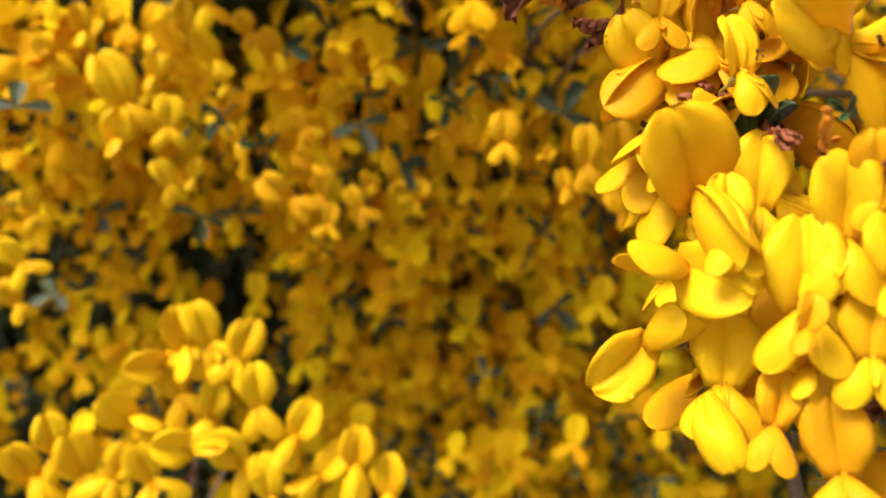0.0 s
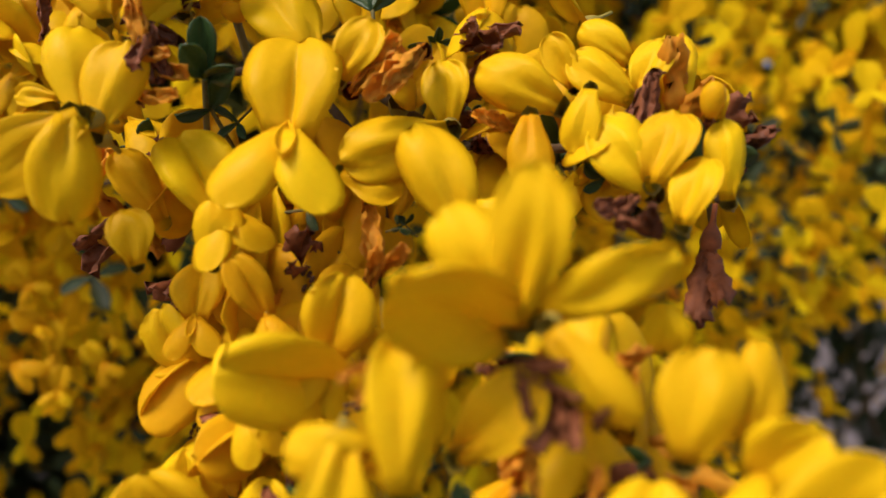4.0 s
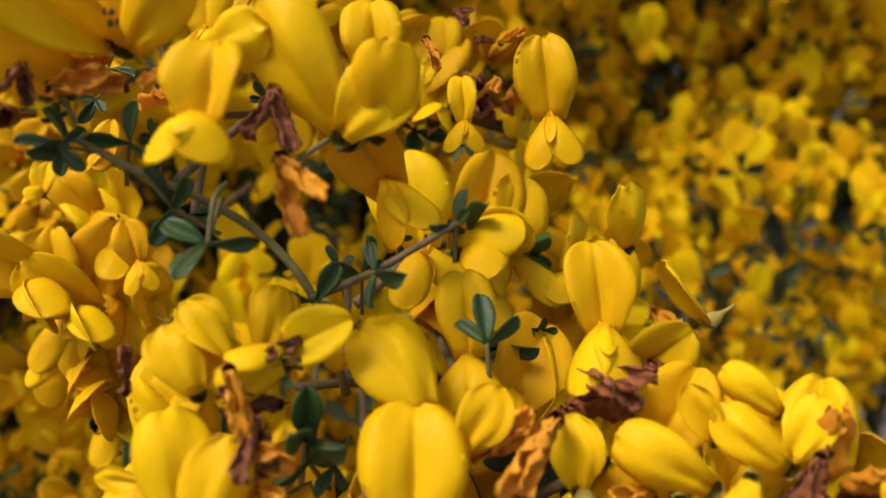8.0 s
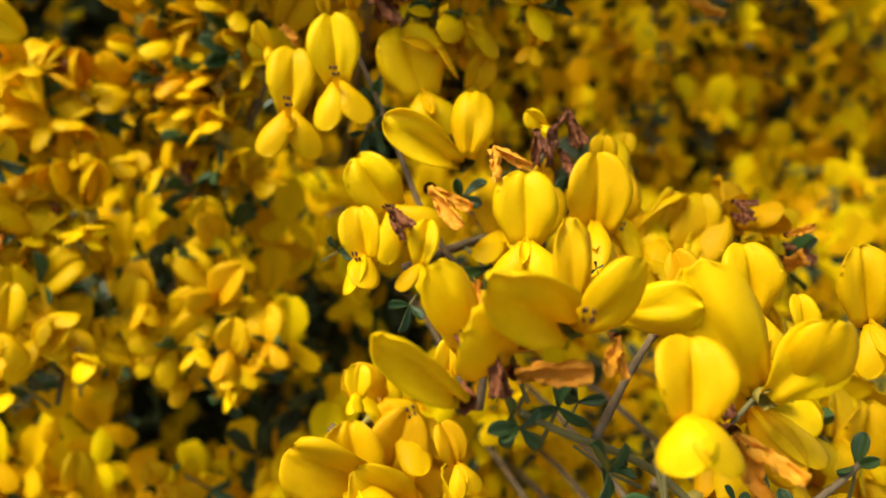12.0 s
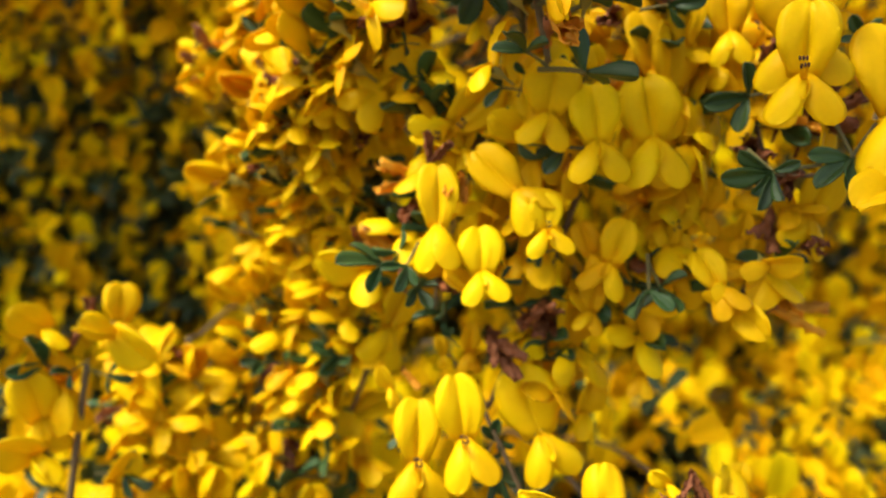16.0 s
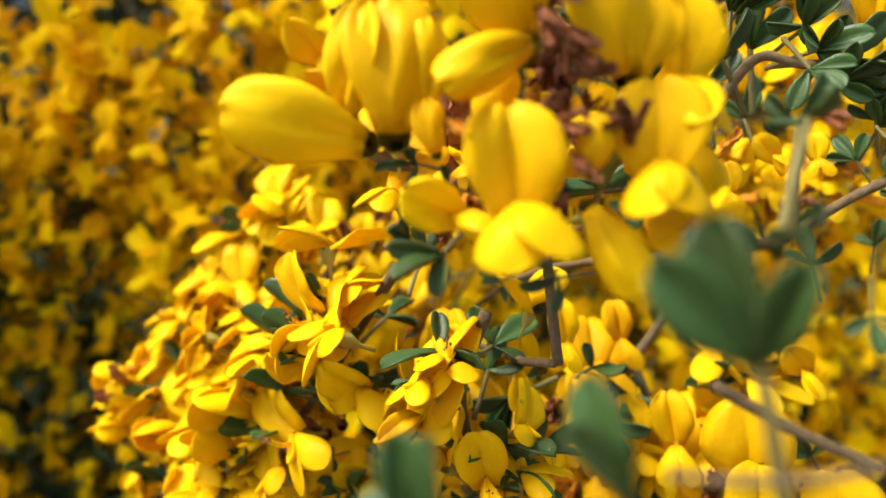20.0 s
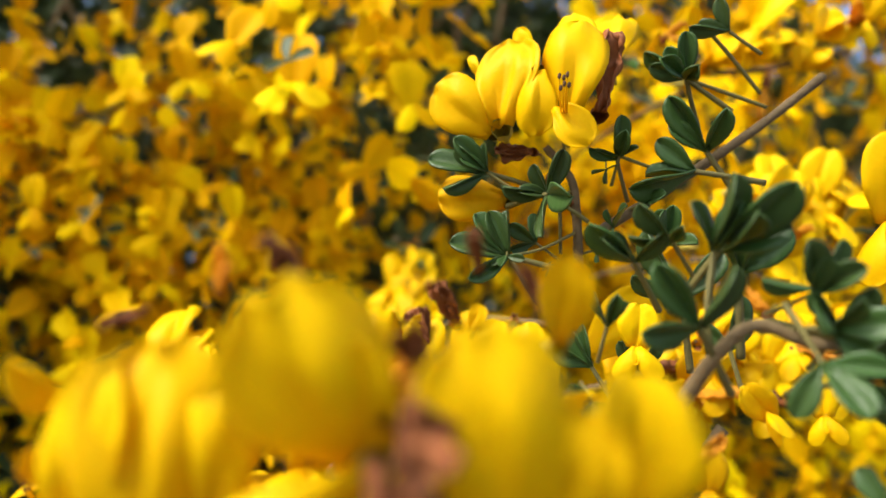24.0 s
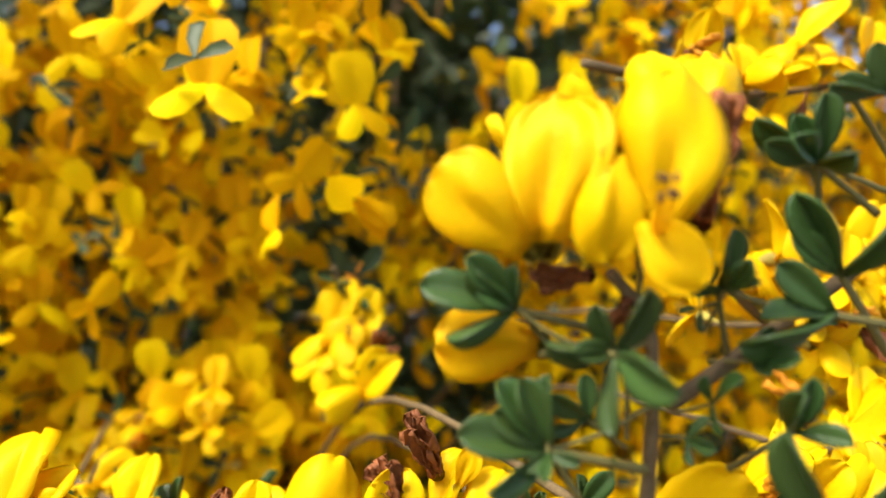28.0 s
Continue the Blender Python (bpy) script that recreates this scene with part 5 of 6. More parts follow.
stem(b, [(11.8, 82.4, 1052.6), (12.6, 82.3, 1049.4), (14.8, 82.0, 1047.2)], 0.70, 0.50, bark)

b = thing("flowering_branch", "bushy broom branch with yellow flowers and few leaves", "branch", "flowering branches")
line = [(-19, 162, 1078), (-34, 180, 1056), (-45, 192, 1037), (-41, 196, 1009), (-47, 203, 974)]
stem(b, line, 1.6, 0.9)
spray(b, line, 123, 31, size=10, dead=0.05, lean=(-0.4, -0.7, 0.6), deep=0.1, spread=15.0, leaves=0.2)

b = thing("flowering_branch", "broom branch with bright yellow flowers and dried ones", "branch", "flowering branches")
line = [(-25, 174, 1046), (-30, 180, 1020), (-26, 179, 997), (-36, 186, 971)]
stem(b, line, 1.6, 0.9)
spray(b, line, 83, 32, size=10, dead=0.05, lean=(-0.4, -0.7, 0.6), deep=0.15, spread=13.0, leaves=0.25)

b = thing("flowering_branch", "broom sprig with yellow flowers, dried calyces and dark leaves", "branch", "flowering branches")
flower(b, -71.5, 167.8, 1005.8, 103, 7, 23, 7.2, "round")
flower(b, -84.4, 169.5, 1004.8, 122, -43, 8, 8.1, "hood")
flower(b, -72.3, 165.9, 1005.2, -93, 46, 168, 9.3, "fold")
flower(b, -85.6, 168.5, 988.4, 105, -9, 23, 9.3, "round")
flower(b, -83.2, 172.6, 994.1, 120, -14, 13, 11.7, "fold", "d")
flower(b, -83.9, 163.9, 983.9, 126, -54, -0, 8.8, "hood")
flower(b, -74.6, 168.2, 976.0, 112, 34, 34, 8.4, "fold")
flower(b, -83.3, 160.2, 960.5, 93, 52, 1, 7.0, "round")
flower(b, -78.4, 162.0, 967.5, 100, 51, 19, 6.6, "fold")
flower(b, -85.6, 162.0, 967.8, 98, -12, 17, 6.5, "splay", "s")
flower(b, -66.8, 155.2, 949.9, 88, 8, 14, 8.0, "open")
withered(b, -80.1, 167.7, 1001.3, 100, 26, 21, 4.5, True)
withered(b, -76.1, 167.5, 1007.2, 103, -13, 19, 3.7, True)
withered(b, -85.8, 164.2, 983.9, -65, -63, -170, 2.2, True)
withered(b, -69.4, 162.7, 965.0, -64, -17, -167, 7.3)
leaf(b, -84.1, 167.0, 998.9, 109, -50, 23, 8.3, 50, 0)
leaf(b, -79.7, 166.3, 997.4, -67, -62, -162, 4.7, 60, 0)
leaf(b, -73.6, 167.4, 996.3, -64, 73, -156, 4.4, 60, 0)
leaf(b, -71.5, 167.9, 978.0, -6, 80, -99, 6.5, 60, 0)
leaf(b, -74.9, 158.9, 958.6, -41, 50, -137, 6.8, 60, 0)
leaf(b, -72.7, 160.7, 958.8, 92, 15, 14, 4.2, 60, 0)
stem(b, [(-77.5, 168.1, 998.3), (-80.6, 169.3, 980.0), (-82.0, 166.4, 964.4), (-84.4, 161.2, 943.4)], 1.20, 1.40, bark)

b = thing("flowering_branch", "broom branch covered in small yellow flowers", "branch", "flowering branches")
line = [(-67, 203, 998), (-69, 192, 976), (-63, 179, 955), (-64, 168, 933)]
stem(b, line, 1.6, 0.9)
spray(b, line, 78, 33, size=10, dead=0.05, lean=(-0.4, -0.7, 0.6), deep=0.1, spread=14.0, leaves=0.2)

b = thing("flowering_branch", "broom branch with bright yellow flowers and dried ones", "branch", "flowering branches")
line = [(-54, 195, 1042), (-34, 184, 1069), (-20, 176, 1086)]
stem(b, line, 1.6, 0.9)
spray(b, line, 56, 38, size=10, dead=0.05, lean=(-0.4, -0.7, 0.6), deep=0.05, spread=13.0, leaves=0.15)

b = thing("flowering_branch", "broom branch covered in small yellow flowers", "branch", "flowering branches")
line = [(-15, 153, 1057), (-29, 160, 1046), (-40, 166, 1030)]
stem(b, line, 1.6, 0.9)
spray(b, line, 38, 39, size=8.5, dead=0.05, lean=(-0.5, -0.8, 0.5), deep=0.0, spread=10.0, leaves=0.12)

b = thing("flowering_branch", "bushy broom branch with yellow flowers and few leaves", "branch", "flowering branches")
line = [(-30, 198, 992), (-38, 203, 973), (-38, 186, 957), (-33, 174, 933)]
stem(b, line, 1.6, 0.9)
spray(b, line, 46, 34, size=8.5, deep=0.35, spread=12.0)

b = thing("flowering_branch", "broom branch with bright yellow flowers and dried ones", "branch", "flowering branches")
line = [(-76, 176, 950), (-53, 177, 944), (-22, 173, 939)]
stem(b, line, 1.6, 0.9)
spray(b, line, 28, 35, size=8.5, deep=0.2, spread=10.0)

b = thing("flowering_branch", "round head of yellow flowers with dried brown blossoms at its middle", "branch", "flowering branches")
flower(b, -19.2, 94.3, 1083.3, 147, -68, -52, 10.6, "open", "n")
flower(b, -17.0, 92.8, 1083.5, 102, -1, -11, 12.1, "open", "n")
flower(b, -20.7, 94.0, 1085.3, 102, 7, -16, 9.5, "narrow", "n")
flower(b, -14.8, 92.0, 1085.3, 107, 4, 12, 6.7, "fold", "n")
flower(b, -7.3, 88.8, 1089.4, 130, -27, -18, 10.7, "splay", "n")
flower(b, -7.5, 87.8, 1089.8, 133, -23, -12, 6.7, "round", "n")
flower(b, -7.5, 86.8, 1089.0, -116, -64, -137, 8.3, "fold", "n")
flower(b, -1.0, 84.6, 1086.0, 109, -13, -23, 9.5, "open", "n")
flower(b, -0.3, 84.4, 1085.9, 114, 10, -6, 6.5, "round", "n")
flower(b, 3.9, 86.6, 1085.1, 102, 1, 4, 7.8, "fold")
flower(b, -9.7, 84.7, 1075.2, 96, 1, -5, 8.1, "cup")
flower(b, 0.6, 84.0, 1078.0, 96, 3, -19, 8.1, "cup")
flower(b, -12.3, 91.4, 1076.7, 136, -59, -31, 5.7, "hood")
flower(b, -3.8, 86.3, 1076.4, -72, 26, 165, 7.1, "fold", "n")
flower(b, 4.2, 85.6, 1074.7, -47, -58, 147, 5.1, "hood")
flower(b, 6.5, 87.0, 1075.9, 95, -0, 6, 5.4, "fold", "n")
flower(b, 5.7, 86.2, 1076.0, -128, 74, 96, 3.6, "hood", "n")
flower(b, -21.6, 98.1, 1091.7, 142, -23, -44, 5.1, "fold")
flower(b, -21.2, 97.5, 1087.3, 137, -35, -36, 3.8, "hood", "d")
flower(b, -14.0, 91.2, 1081.7, 104, -4, -19, 4.3, "open", "dn")
flower(b, 4.3, 93.8, 1094.0, 107, -9, -1, 5.4, "fold", "n")
withered(b, -5.4, 88.9, 1093.8, -107, -27, -154, 5.2)
withered(b, -4.2, 90.7, 1093.0, -98, -22, 173, 5.9, True)
withered(b, -3.0, 92.7, 1091.7, -110, 9, 140, 4.9, True)
withered(b, -6.2, 89.8, 1087.0, -103, -24, -159, 4.6)
withered(b, -3.2, 91.2, 1087.0, -97, -16, 169, 5.3, True)
withered(b, -1.6, 93.2, 1083.8, -112, 13, 141, 4.1, True)
withered(b, -6.7, 90.4, 1082.5, -83, 9, -163, 4.8)
bud(b, -4.7, 83.2, 1078.7, 88, 11, -13, 4.0)
withered(b, -6.4, 82.6, 1092.1, -82, 18, 165, 4.0, True)
withered(b, -6.8, 83.0, 1088.8, -79, 36, 162, 4.3, True)
withered(b, -4.9, 82.3, 1091.3, 136, -43, -26, 2.7, True)
withered(b, -6.0, 83.2, 1085.4, 137, 71, 11, 3.2, True)
withered(b, -7.0, 83.8, 1082.4, -70, 57, 167, 3.0, True)
withered(b, -3.8, 83.0, 1082.9, -69, 30, 165, 2.7, True)
withered(b, -5.5, 83.8, 1079.7, -64, -16, 169, 3.4, True)
withered(b, -7.8, 83.1, 1089.8, -79, 23, 166, 3.3, True)
withered(b, -5.9, 82.9, 1087.7, -75, -14, 172, 3.0, True)
withered(b, -3.5, 83.1, 1080.9, 116, -30, -14, 2.7, True)
withered(b, -8.3, 84.1, 1082.5, 119, 41, -4, 2.4, True)
withered(b, -1.9, 82.8, 1080.8, 116, -3, -16, 3.3, True)
withered(b, -13.9, 86.9, 1083.0, -84, 34, 178, 3.5)
bud(b, -10.0, 89.1, 1082.9, 113, -18, -5, 3.4)
bud(b, -8.4, 90.5, 1085.2, 116, -1, -6, 3.3)
bud(b, -5.4, 88.5, 1078.9, 108, -11, -10, 2.4)
withered(b, -6.1, 87.3, 1090.8, 123, 3, -9, 2.8, True)
withered(b, -4.5, 88.7, 1093.5, 131, -40, -25, 3.5, True)
withered(b, -4.5, 87.7, 1084.0, 126, -35, -14, 2.7, True)
withered(b, -3.0, 87.3, 1084.3, 125, 25, -11, 2.3, True)
withered(b, -6.3, 86.7, 1087.7, 121, 33, -3, 2.3, True)
dry_petal(b, -8.8, 91.5, 1095.9, 125, -19, -47, 5.3)
withered(b, -14.7, 94.8, 1097.3, 108, -6, -0, 3.0)
withered(b, -19.1, 98.0, 1096.5, -145, -70, -121, 2.6, True)
withered(b, 8.1, 88.8, 1084.4, -95, -13, 156, 2.8, True)
dry_petal(b, 3.4, 92.8, 1095.5, 98, -29, -4, 3.5)
withered(b, 0.1, 95.3, 1098.6, 109, -14, -19, 2.9, True)
withered(b, -4.7, 88.4, 1077.8, -77, -10, 169, 3.0, True)
withered(b, -1.4, 88.3, 1081.7, 102, -15, -15, 2.4, True)
leaf(b, -15.0, 94.6, 1081.7, 110, -82, -8, 3.5, 40, 0)
leaf(b, -16.1, 93.5, 1075.3, 73, -78, 30, 3.2, 40, 0)
leaf(b, -13.9, 91.0, 1073.9, -69, -45, 173, 5.6, 40, 0)
leaf(b, -12.5, 94.2, 1079.7, 96, -78, 3, 2.9, 40, 0)
leaf(b, -9.6, 90.3, 1071.5, -60, -58, 158, 2.6, 60, 0)
leaf(b, -5.3, 89.3, 1071.6, -38, -74, 130, 3.9, 60, 0)
leaf(b, 4.9, 84.4, 1075.5, -74, 10, 158, 5.6, 40, 0)
stem(b, [(1.7, 109.2, 1063.3), (0.1, 106.3, 1074.1), (-1.1, 103.7, 1081.3)], 1.20, 0.90, bark)

b = thing("flowering_branch", "broom branch covered in small yellow flowers", "branch", "flowering branches")
line = [(-13, 123, 1075), (-18, 135, 1066), (-26, 148, 1053), (-36, 167, 1037)]
stem(b, line, 1.6, 0.9)
spray(b, line, 52, 36, size=10, dead=0.05, lean=(-0.4, -0.7, 0.6), deep=0.1, spread=10.0)

b = thing("flowering_branch", "bushy broom branch with yellow flowers and few leaves", "branch", "flowering branches")
line = [(-4, 116, 1069), (-6, 122, 1059), (-2, 128, 1044)]
stem(b, line, 1.6, 0.9)
spray(b, line, 24, 37, size=7.5, deep=0.25, spread=9.0)

b = thing("flowering_branch", "leafy broom twig with grey-green leaves of three leaflets", "branch", "flowering branches")
leaf(b, 22.9, 105.4, 1101.1, 112, 6, -30, 7.3, 35, 15)
leaf(b, 24.0, 106.2, 1101.3, 114, 36, -23, 8.4, 30, 15)
leaf(b, 20.1, 103.7, 1094.9, 108, -21, -33, 7.4, 55, 15)
leaf(b, 28.2, 100.6, 1097.6, 110, -21, -41, 6.2, 60, 10)
leaf(b, 27.9, 100.6, 1097.3, 124, 61, -20, 4.8, 50, 10)
leaf(b, 28.5, 99.8, 1094.7, 155, 81, 12, 6.1, 50, 10)
leaf(b, 29.6, 99.0, 1091.0, 116, 70, -29, 6.3, 50, 0)
leaf(b, 26.4, 98.5, 1092.2, -81, 26, 141, 5.8, 50, 0)
leaf(b, 22.3, 110.5, 1102.6, 118, -26, -35, 4.8, 50, 10)
leaf(b, 20.0, 113.3, 1101.0, 117, -23, -31, 6.9, 50, 10)
leaf(b, 16.2, 111.7, 1095.2, 112, 15, -23, 4.4, 40, 10)
leaf(b, 30.0, 100.5, 1094.6, 113, 34, -34, 5.2, 40, 10)
leaf(b, 30.8, 99.4, 1093.4, -97, 75, 119, 8.2, 40, 0)
leaf(b, 33.6, 98.5, 1087.0, 106, -1, -41, 4.3, 40, 0)
leaf(b, 34.1, 98.5, 1086.4, 105, 36, -42, 4.6, 40, 0)
leaf(b, 10.6, 81.5, 1081.6, 94, 13, -35, 4.9, 55, 10)
leaf(b, 12.6, 85.0, 1074.8, 87, -5, -33, 2.2, 60, 10)
leaf(b, 28.6, 96.1, 1082.2, 96, -27, -38, 3.5, 50, 0)
leaf(b, 28.8, 91.4, 1078.0, 92, -24, -39, 2.6, 50, 0)
leaf(b, 28.0, 91.0, 1082.4, -76, 26, 140, 3.2, 50, 0)
leaf(b, 22.3, 88.2, 1073.2, 97, 13, -43, 2.6, 60, 0)
leaf(b, 20.9, 93.8, 1072.1, 97, -9, -33, 3.9, 60, 0)
stem(b, [(10.6, 81.5, 1081.6), (10.4, 82.0, 1078.2), (10.6, 83.5, 1073.6)], 0.70, 0.90, stalk)
stem(b, [(17.8, 112.9, 1082.1), (19.9, 108.7, 1087.2), (21.7, 104.6, 1092.5), (24.3, 102.7, 1095.0), (27.9, 101.1, 1093.6), (33.6, 97.9, 1092.6)], 1.50, 0.80, bark)
stem(b, [(21.7, 104.6, 1092.5), (21.2, 104.3, 1096.3), (22.9, 105.4, 1101.1)], 0.50, 0.40, stalk)
stem(b, [(37.1, 94.2, 1081.9), (30.4, 95.9, 1079.7), (26.3, 98.1, 1077.4), (22.6, 100.3, 1074.9)], 1.10, 1.00, bark)
stem(b, [(38.5, 98.2, 1089.9), (34.9, 96.5, 1083.8), (32.6, 93.5, 1079.3)], 0.80, 0.70, bark)
flower(b, 52.7, 116.9, 1105.5, 106, 3, -42, 10.3, "narrow")
flower(b, 59.3, 116.7, 1113.0, 114, -8, -47, 5.4, "round", "n")
flower(b, 23.7, 109.6, 1081.3, 106, -5, -30, 3.8, "round", "d")
flower(b, 24.2, 108.0, 1076.4, 102, -27, -27, 3.5, "fold")
flower(b, 17.3, 103.6, 1074.3, 100, -4, -18, 5.0, "hood")
flower(b, 24.2, 121.6, 1093.0, 104, 4, -26, 4.9, "round")
flower(b, 39.4, 113.8, 1086.1, 100, -4, -38, 4.0, "round")
flower(b, 34.4, 114.9, 1086.3, 110, -33, -35, 4.4, "hood", "d")
withered(b, 13.0, 99.4, 1082.8, -86, 30, 155, 3.5, True)
withered(b, 18.9, 104.1, 1084.4, 88, 41, -31, 3.4)
leaf(b, -4.9, 66.3, 1066.4, 85, -5, -35, 8.8, 40, 10)
leaf(b, -10.6, 68.0, 1060.5, 74, -16, -21, 6.6, 35, 10)
leaf(b, -0.8, 68.0, 1072.3, 94, -7, -39, 2.5, 50, 10)
leaf(b, 8.2, 77.7, 1081.0, 113, 10, -38, 3.8, 45, 20)
leaf(b, -19.4, 70.0, 1058.9, 71, -13, -5, 6.7, 35, 0)
leaf(b, 11.1, 77.2, 1067.9, -88, -5, 137, 2.9, 50, 0)
stem(b, [(2.8, 64.0, 1062.5), (-4.4, 65.6, 1061.6), (-9.6, 66.6, 1062.1)], 0.60, 0.40, bark)
stem(b, [(8.2, 77.7, 1081.0), (5.6, 76.6, 1076.3), (3.5, 75.3, 1073.0)], 0.60, 0.50, stalk)
stem(b, [(3.9, 84.2, 1063.4), (9.3, 83.4, 1060.0), (15.5, 82.4, 1056.9)], 0.90, 0.80, bark)

b = thing("flowering_branch", "upright broom shoot, yellow flowers over dark green leaves", "branch", "flowering branches")
flower(b, 13.2, 132.5, 1118.6, 115, -42, -49, 9.7, "round", "n")
flower(b, 13.7, 131.3, 1118.6, 90, 11, -30, 11.1, "open", "n")
flower(b, 20.4, 128.2, 1118.8, 83, 8, -28, 11.4, "open", "ns")
flower(b, 17.1, 127.9, 1124.6, -80, -7, 155, 6.9, "round", "n")
flower(b, 18.6, 126.6, 1120.1, -93, 34, 145, 5.9, "round", "n")
flower(b, 24.1, 130.8, 1127.2, 80, -9, -34, 7.4, "round", "n")
flower(b, 28.4, 131.6, 1127.6, 76, 3, -33, 8.0, "round", "n")
flower(b, 18.1, 132.6, 1127.4, 96, -15, -30, 4.8, "narrow", "n")
flower(b, 12.4, 134.1, 1125.6, 111, -20, -51, 3.4, "narrow", "n")
flower(b, 15.8, 137.1, 1111.3, 143, -81, -65, 8.7, "hood", "nd")
dry_petal(b, 24.9, 129.1, 1120.2, 101, 7, -3, 9.5)
withered(b, 19.2, 132.7, 1112.1, 97, 24, -33, 3.3, True)
withered(b, 22.7, 132.8, 1109.0, 94, 13, -36, 2.3, True)
withered(b, 18.0, 132.8, 1116.4, 145, -88, -86, 5.0, True)
leaf(b, 12.5, 133.8, 1114.1, 104, -39, -24, 5.4, 50, 15)
leaf(b, 12.3, 133.9, 1114.0, 100, -75, -20, 7.6, 25, 10)
leaf(b, 18.9, 130.8, 1110.8, 92, -54, -26, 6.1, 50, 10)
leaf(b, 18.4, 129.9, 1110.7, 18, 85, -124, 7.7, 70, 10)
leaf(b, 14.4, 132.8, 1103.8, 86, -30, -20, 7.1, 30, 10)
leaf(b, 14.4, 132.8, 1103.7, 49, -74, 23, 8.8, 40, 10)
leaf(b, 13.9, 132.0, 1103.7, -47, 3, 153, 3.5, 60, 0)
leaf(b, 18.1, 133.5, 1105.5, 93, -53, -17, 4.5, 50, 0)
leaf(b, 36.7, 128.9, 1125.3, 109, -1, -48, 6.8, 50, 15)
leaf(b, 36.7, 128.9, 1125.3, 113, -42, -56, 7.4, 20, 15)
leaf(b, 38.7, 128.8, 1116.3, 101, -25, -49, 8.6, 35, 15)
leaf(b, 35.8, 126.9, 1113.2, 101, -78, -40, 8.8, 30, 10)
leaf(b, 27.2, 128.7, 1115.2, 100, 28, -41, 4.1, 60, 15)
leaf(b, 27.3, 129.7, 1115.0, 100, -6, -40, 5.7, 40, 15)
leaf(b, 31.8, 127.8, 1104.6, 83, 54, -59, 6.5, 50, 10)
leaf(b, 26.3, 129.6, 1106.8, 83, 71, -66, 3.7, 60, 10)
leaf(b, 24.5, 130.3, 1104.3, 15, 79, -133, 3.4, 50, 10)
leaf(b, 30.5, 130.0, 1109.7, 37, 85, -116, 4.2, 50, 10)
leaf(b, 19.2, 132.3, 1102.1, -29, 69, -173, 1.4, 60, 10)
leaf(b, 41.0, 126.0, 1130.5, 117, -38, -63, 5.2, 40, 10)
leaf(b, 26.1, 130.2, 1113.9, -69, 8, 141, 2.5, 50, 10)
stem(b, [(22.8, 133.6, 1096.4), (23.2, 133.0, 1102.9), (22.7, 131.7, 1109.5), (22.0, 131.6, 1113.3), (19.0, 131.4, 1116.7)], 1.30, 0.90, bark)
stem(b, [(25.0, 133.2, 1106.2), (29.0, 132.7, 1108.5), (36.5, 131.9, 1113.0), (47.2, 129.8, 1120.1), (56.1, 128.4, 1126.7)], 1.30, 1.20, bark)
stem(b, [(22.5, 131.6, 1111.6), (19.5, 131.6, 1110.6), (15.5, 132.9, 1111.8), (12.5, 133.8, 1114.0)], 0.40, 0.35, stalk)
stem(b, [(22.5, 131.9, 1106.5), (18.4, 132.5, 1104.6), (14.4, 132.8, 1103.8)], 0.40, 0.35, stalk)
stem(b, [(36.7, 128.9, 1125.3), (41.7, 129.3, 1124.2), (48.1, 129.4, 1122.5)], 0.50, 0.50, stalk)
stem(b, [(39.0, 128.6, 1132.7), (43.4, 129.5, 1129.1), (48.1, 130.3, 1124.6)], 0.60, 0.50, stalk)
stem(b, [(27.2, 128.7, 1115.2), (32.5, 129.0, 1113.8), (36.6, 129.7, 1114.0)], 0.40, 0.40, stalk)
stem(b, [(20.8, 132.1, 1113.4), (20.9, 132.3, 1109.9), (20.9, 132.7, 1104.0)], 0.50, 0.40, stalk)
stem(b, [(21.6, 131.7, 1114.6), (20.6, 129.7, 1117.9)], 0.50, 0.40, stalk)
flower(b, -1.0, 157.2, 1087.3, 78, 27, 1, 12.7, "hood", "n")
flower(b, 7.8, 156.6, 1090.4, 96, 21, -14, 8.0, "splay", "s")
flower(b, 15.8, 156.1, 1095.1, 93, 18, -8, 4.6, "fold", "n")
flower(b, 23.2, 144.2, 1086.1, 89, -17, -23, 10.8, "open", "n")
flower(b, 28.3, 142.4, 1091.7, 101, 54, -29, 11.1, "hood", "n")
flower(b, -3.7, 172.5, 1088.0, 86, 8, -13, 5.3, "fold")
flower(b, -9.0, 180.4, 1085.2, 85, 11, -11, 4.1, "round")
flower(b, 54.2, 148.7, 1090.9, 96, 38, -48, 6.7, "hood")
flower(b, -34.4, 221.5, 1073.8, 85, 7, -0, 7.5, "hood")
flower(b, 41.9, 142.0, 1086.5, 89, 42, -50, 6.4, "hood", "d")
withered(b, 9.7, 149.9, 1088.2, 70, 38, -24, 6.0, True)
withered(b, 14.6, 147.6, 1087.7, 70, -38, -3, 4.6, True)
dry_petal(b, 19.6, 151.1, 1092.5, 81, 17, -11, 5.2)
withered(b, 9.7, 155.9, 1093.6, 78, -28, -5, 6.6, True)
withered(b, 14.4, 158.6, 1096.1, 81, -18, -11, 7.2, True)
withered(b, 6.4, 151.9, 1089.2, 75, 20, -14, 3.8, True)
leaf(b, 24.1, 145.5, 1095.0, 86, 41, -32, 4.7, 40, 10)
leaf(b, 21.5, 150.4, 1094.3, 89, 13, -22, 3.3, 40, 10)
leaf(b, 23.6, 131.3, 1090.7, 81, -29, -18, 6.8, 30, 10)
leaf(b, 28.7, 129.9, 1090.1, 84, 0, -32, 6.4, 30, 10)
leaf(b, 30.7, 113.2, 1100.0, 85, 4, -45, 8.8, 40, 10)
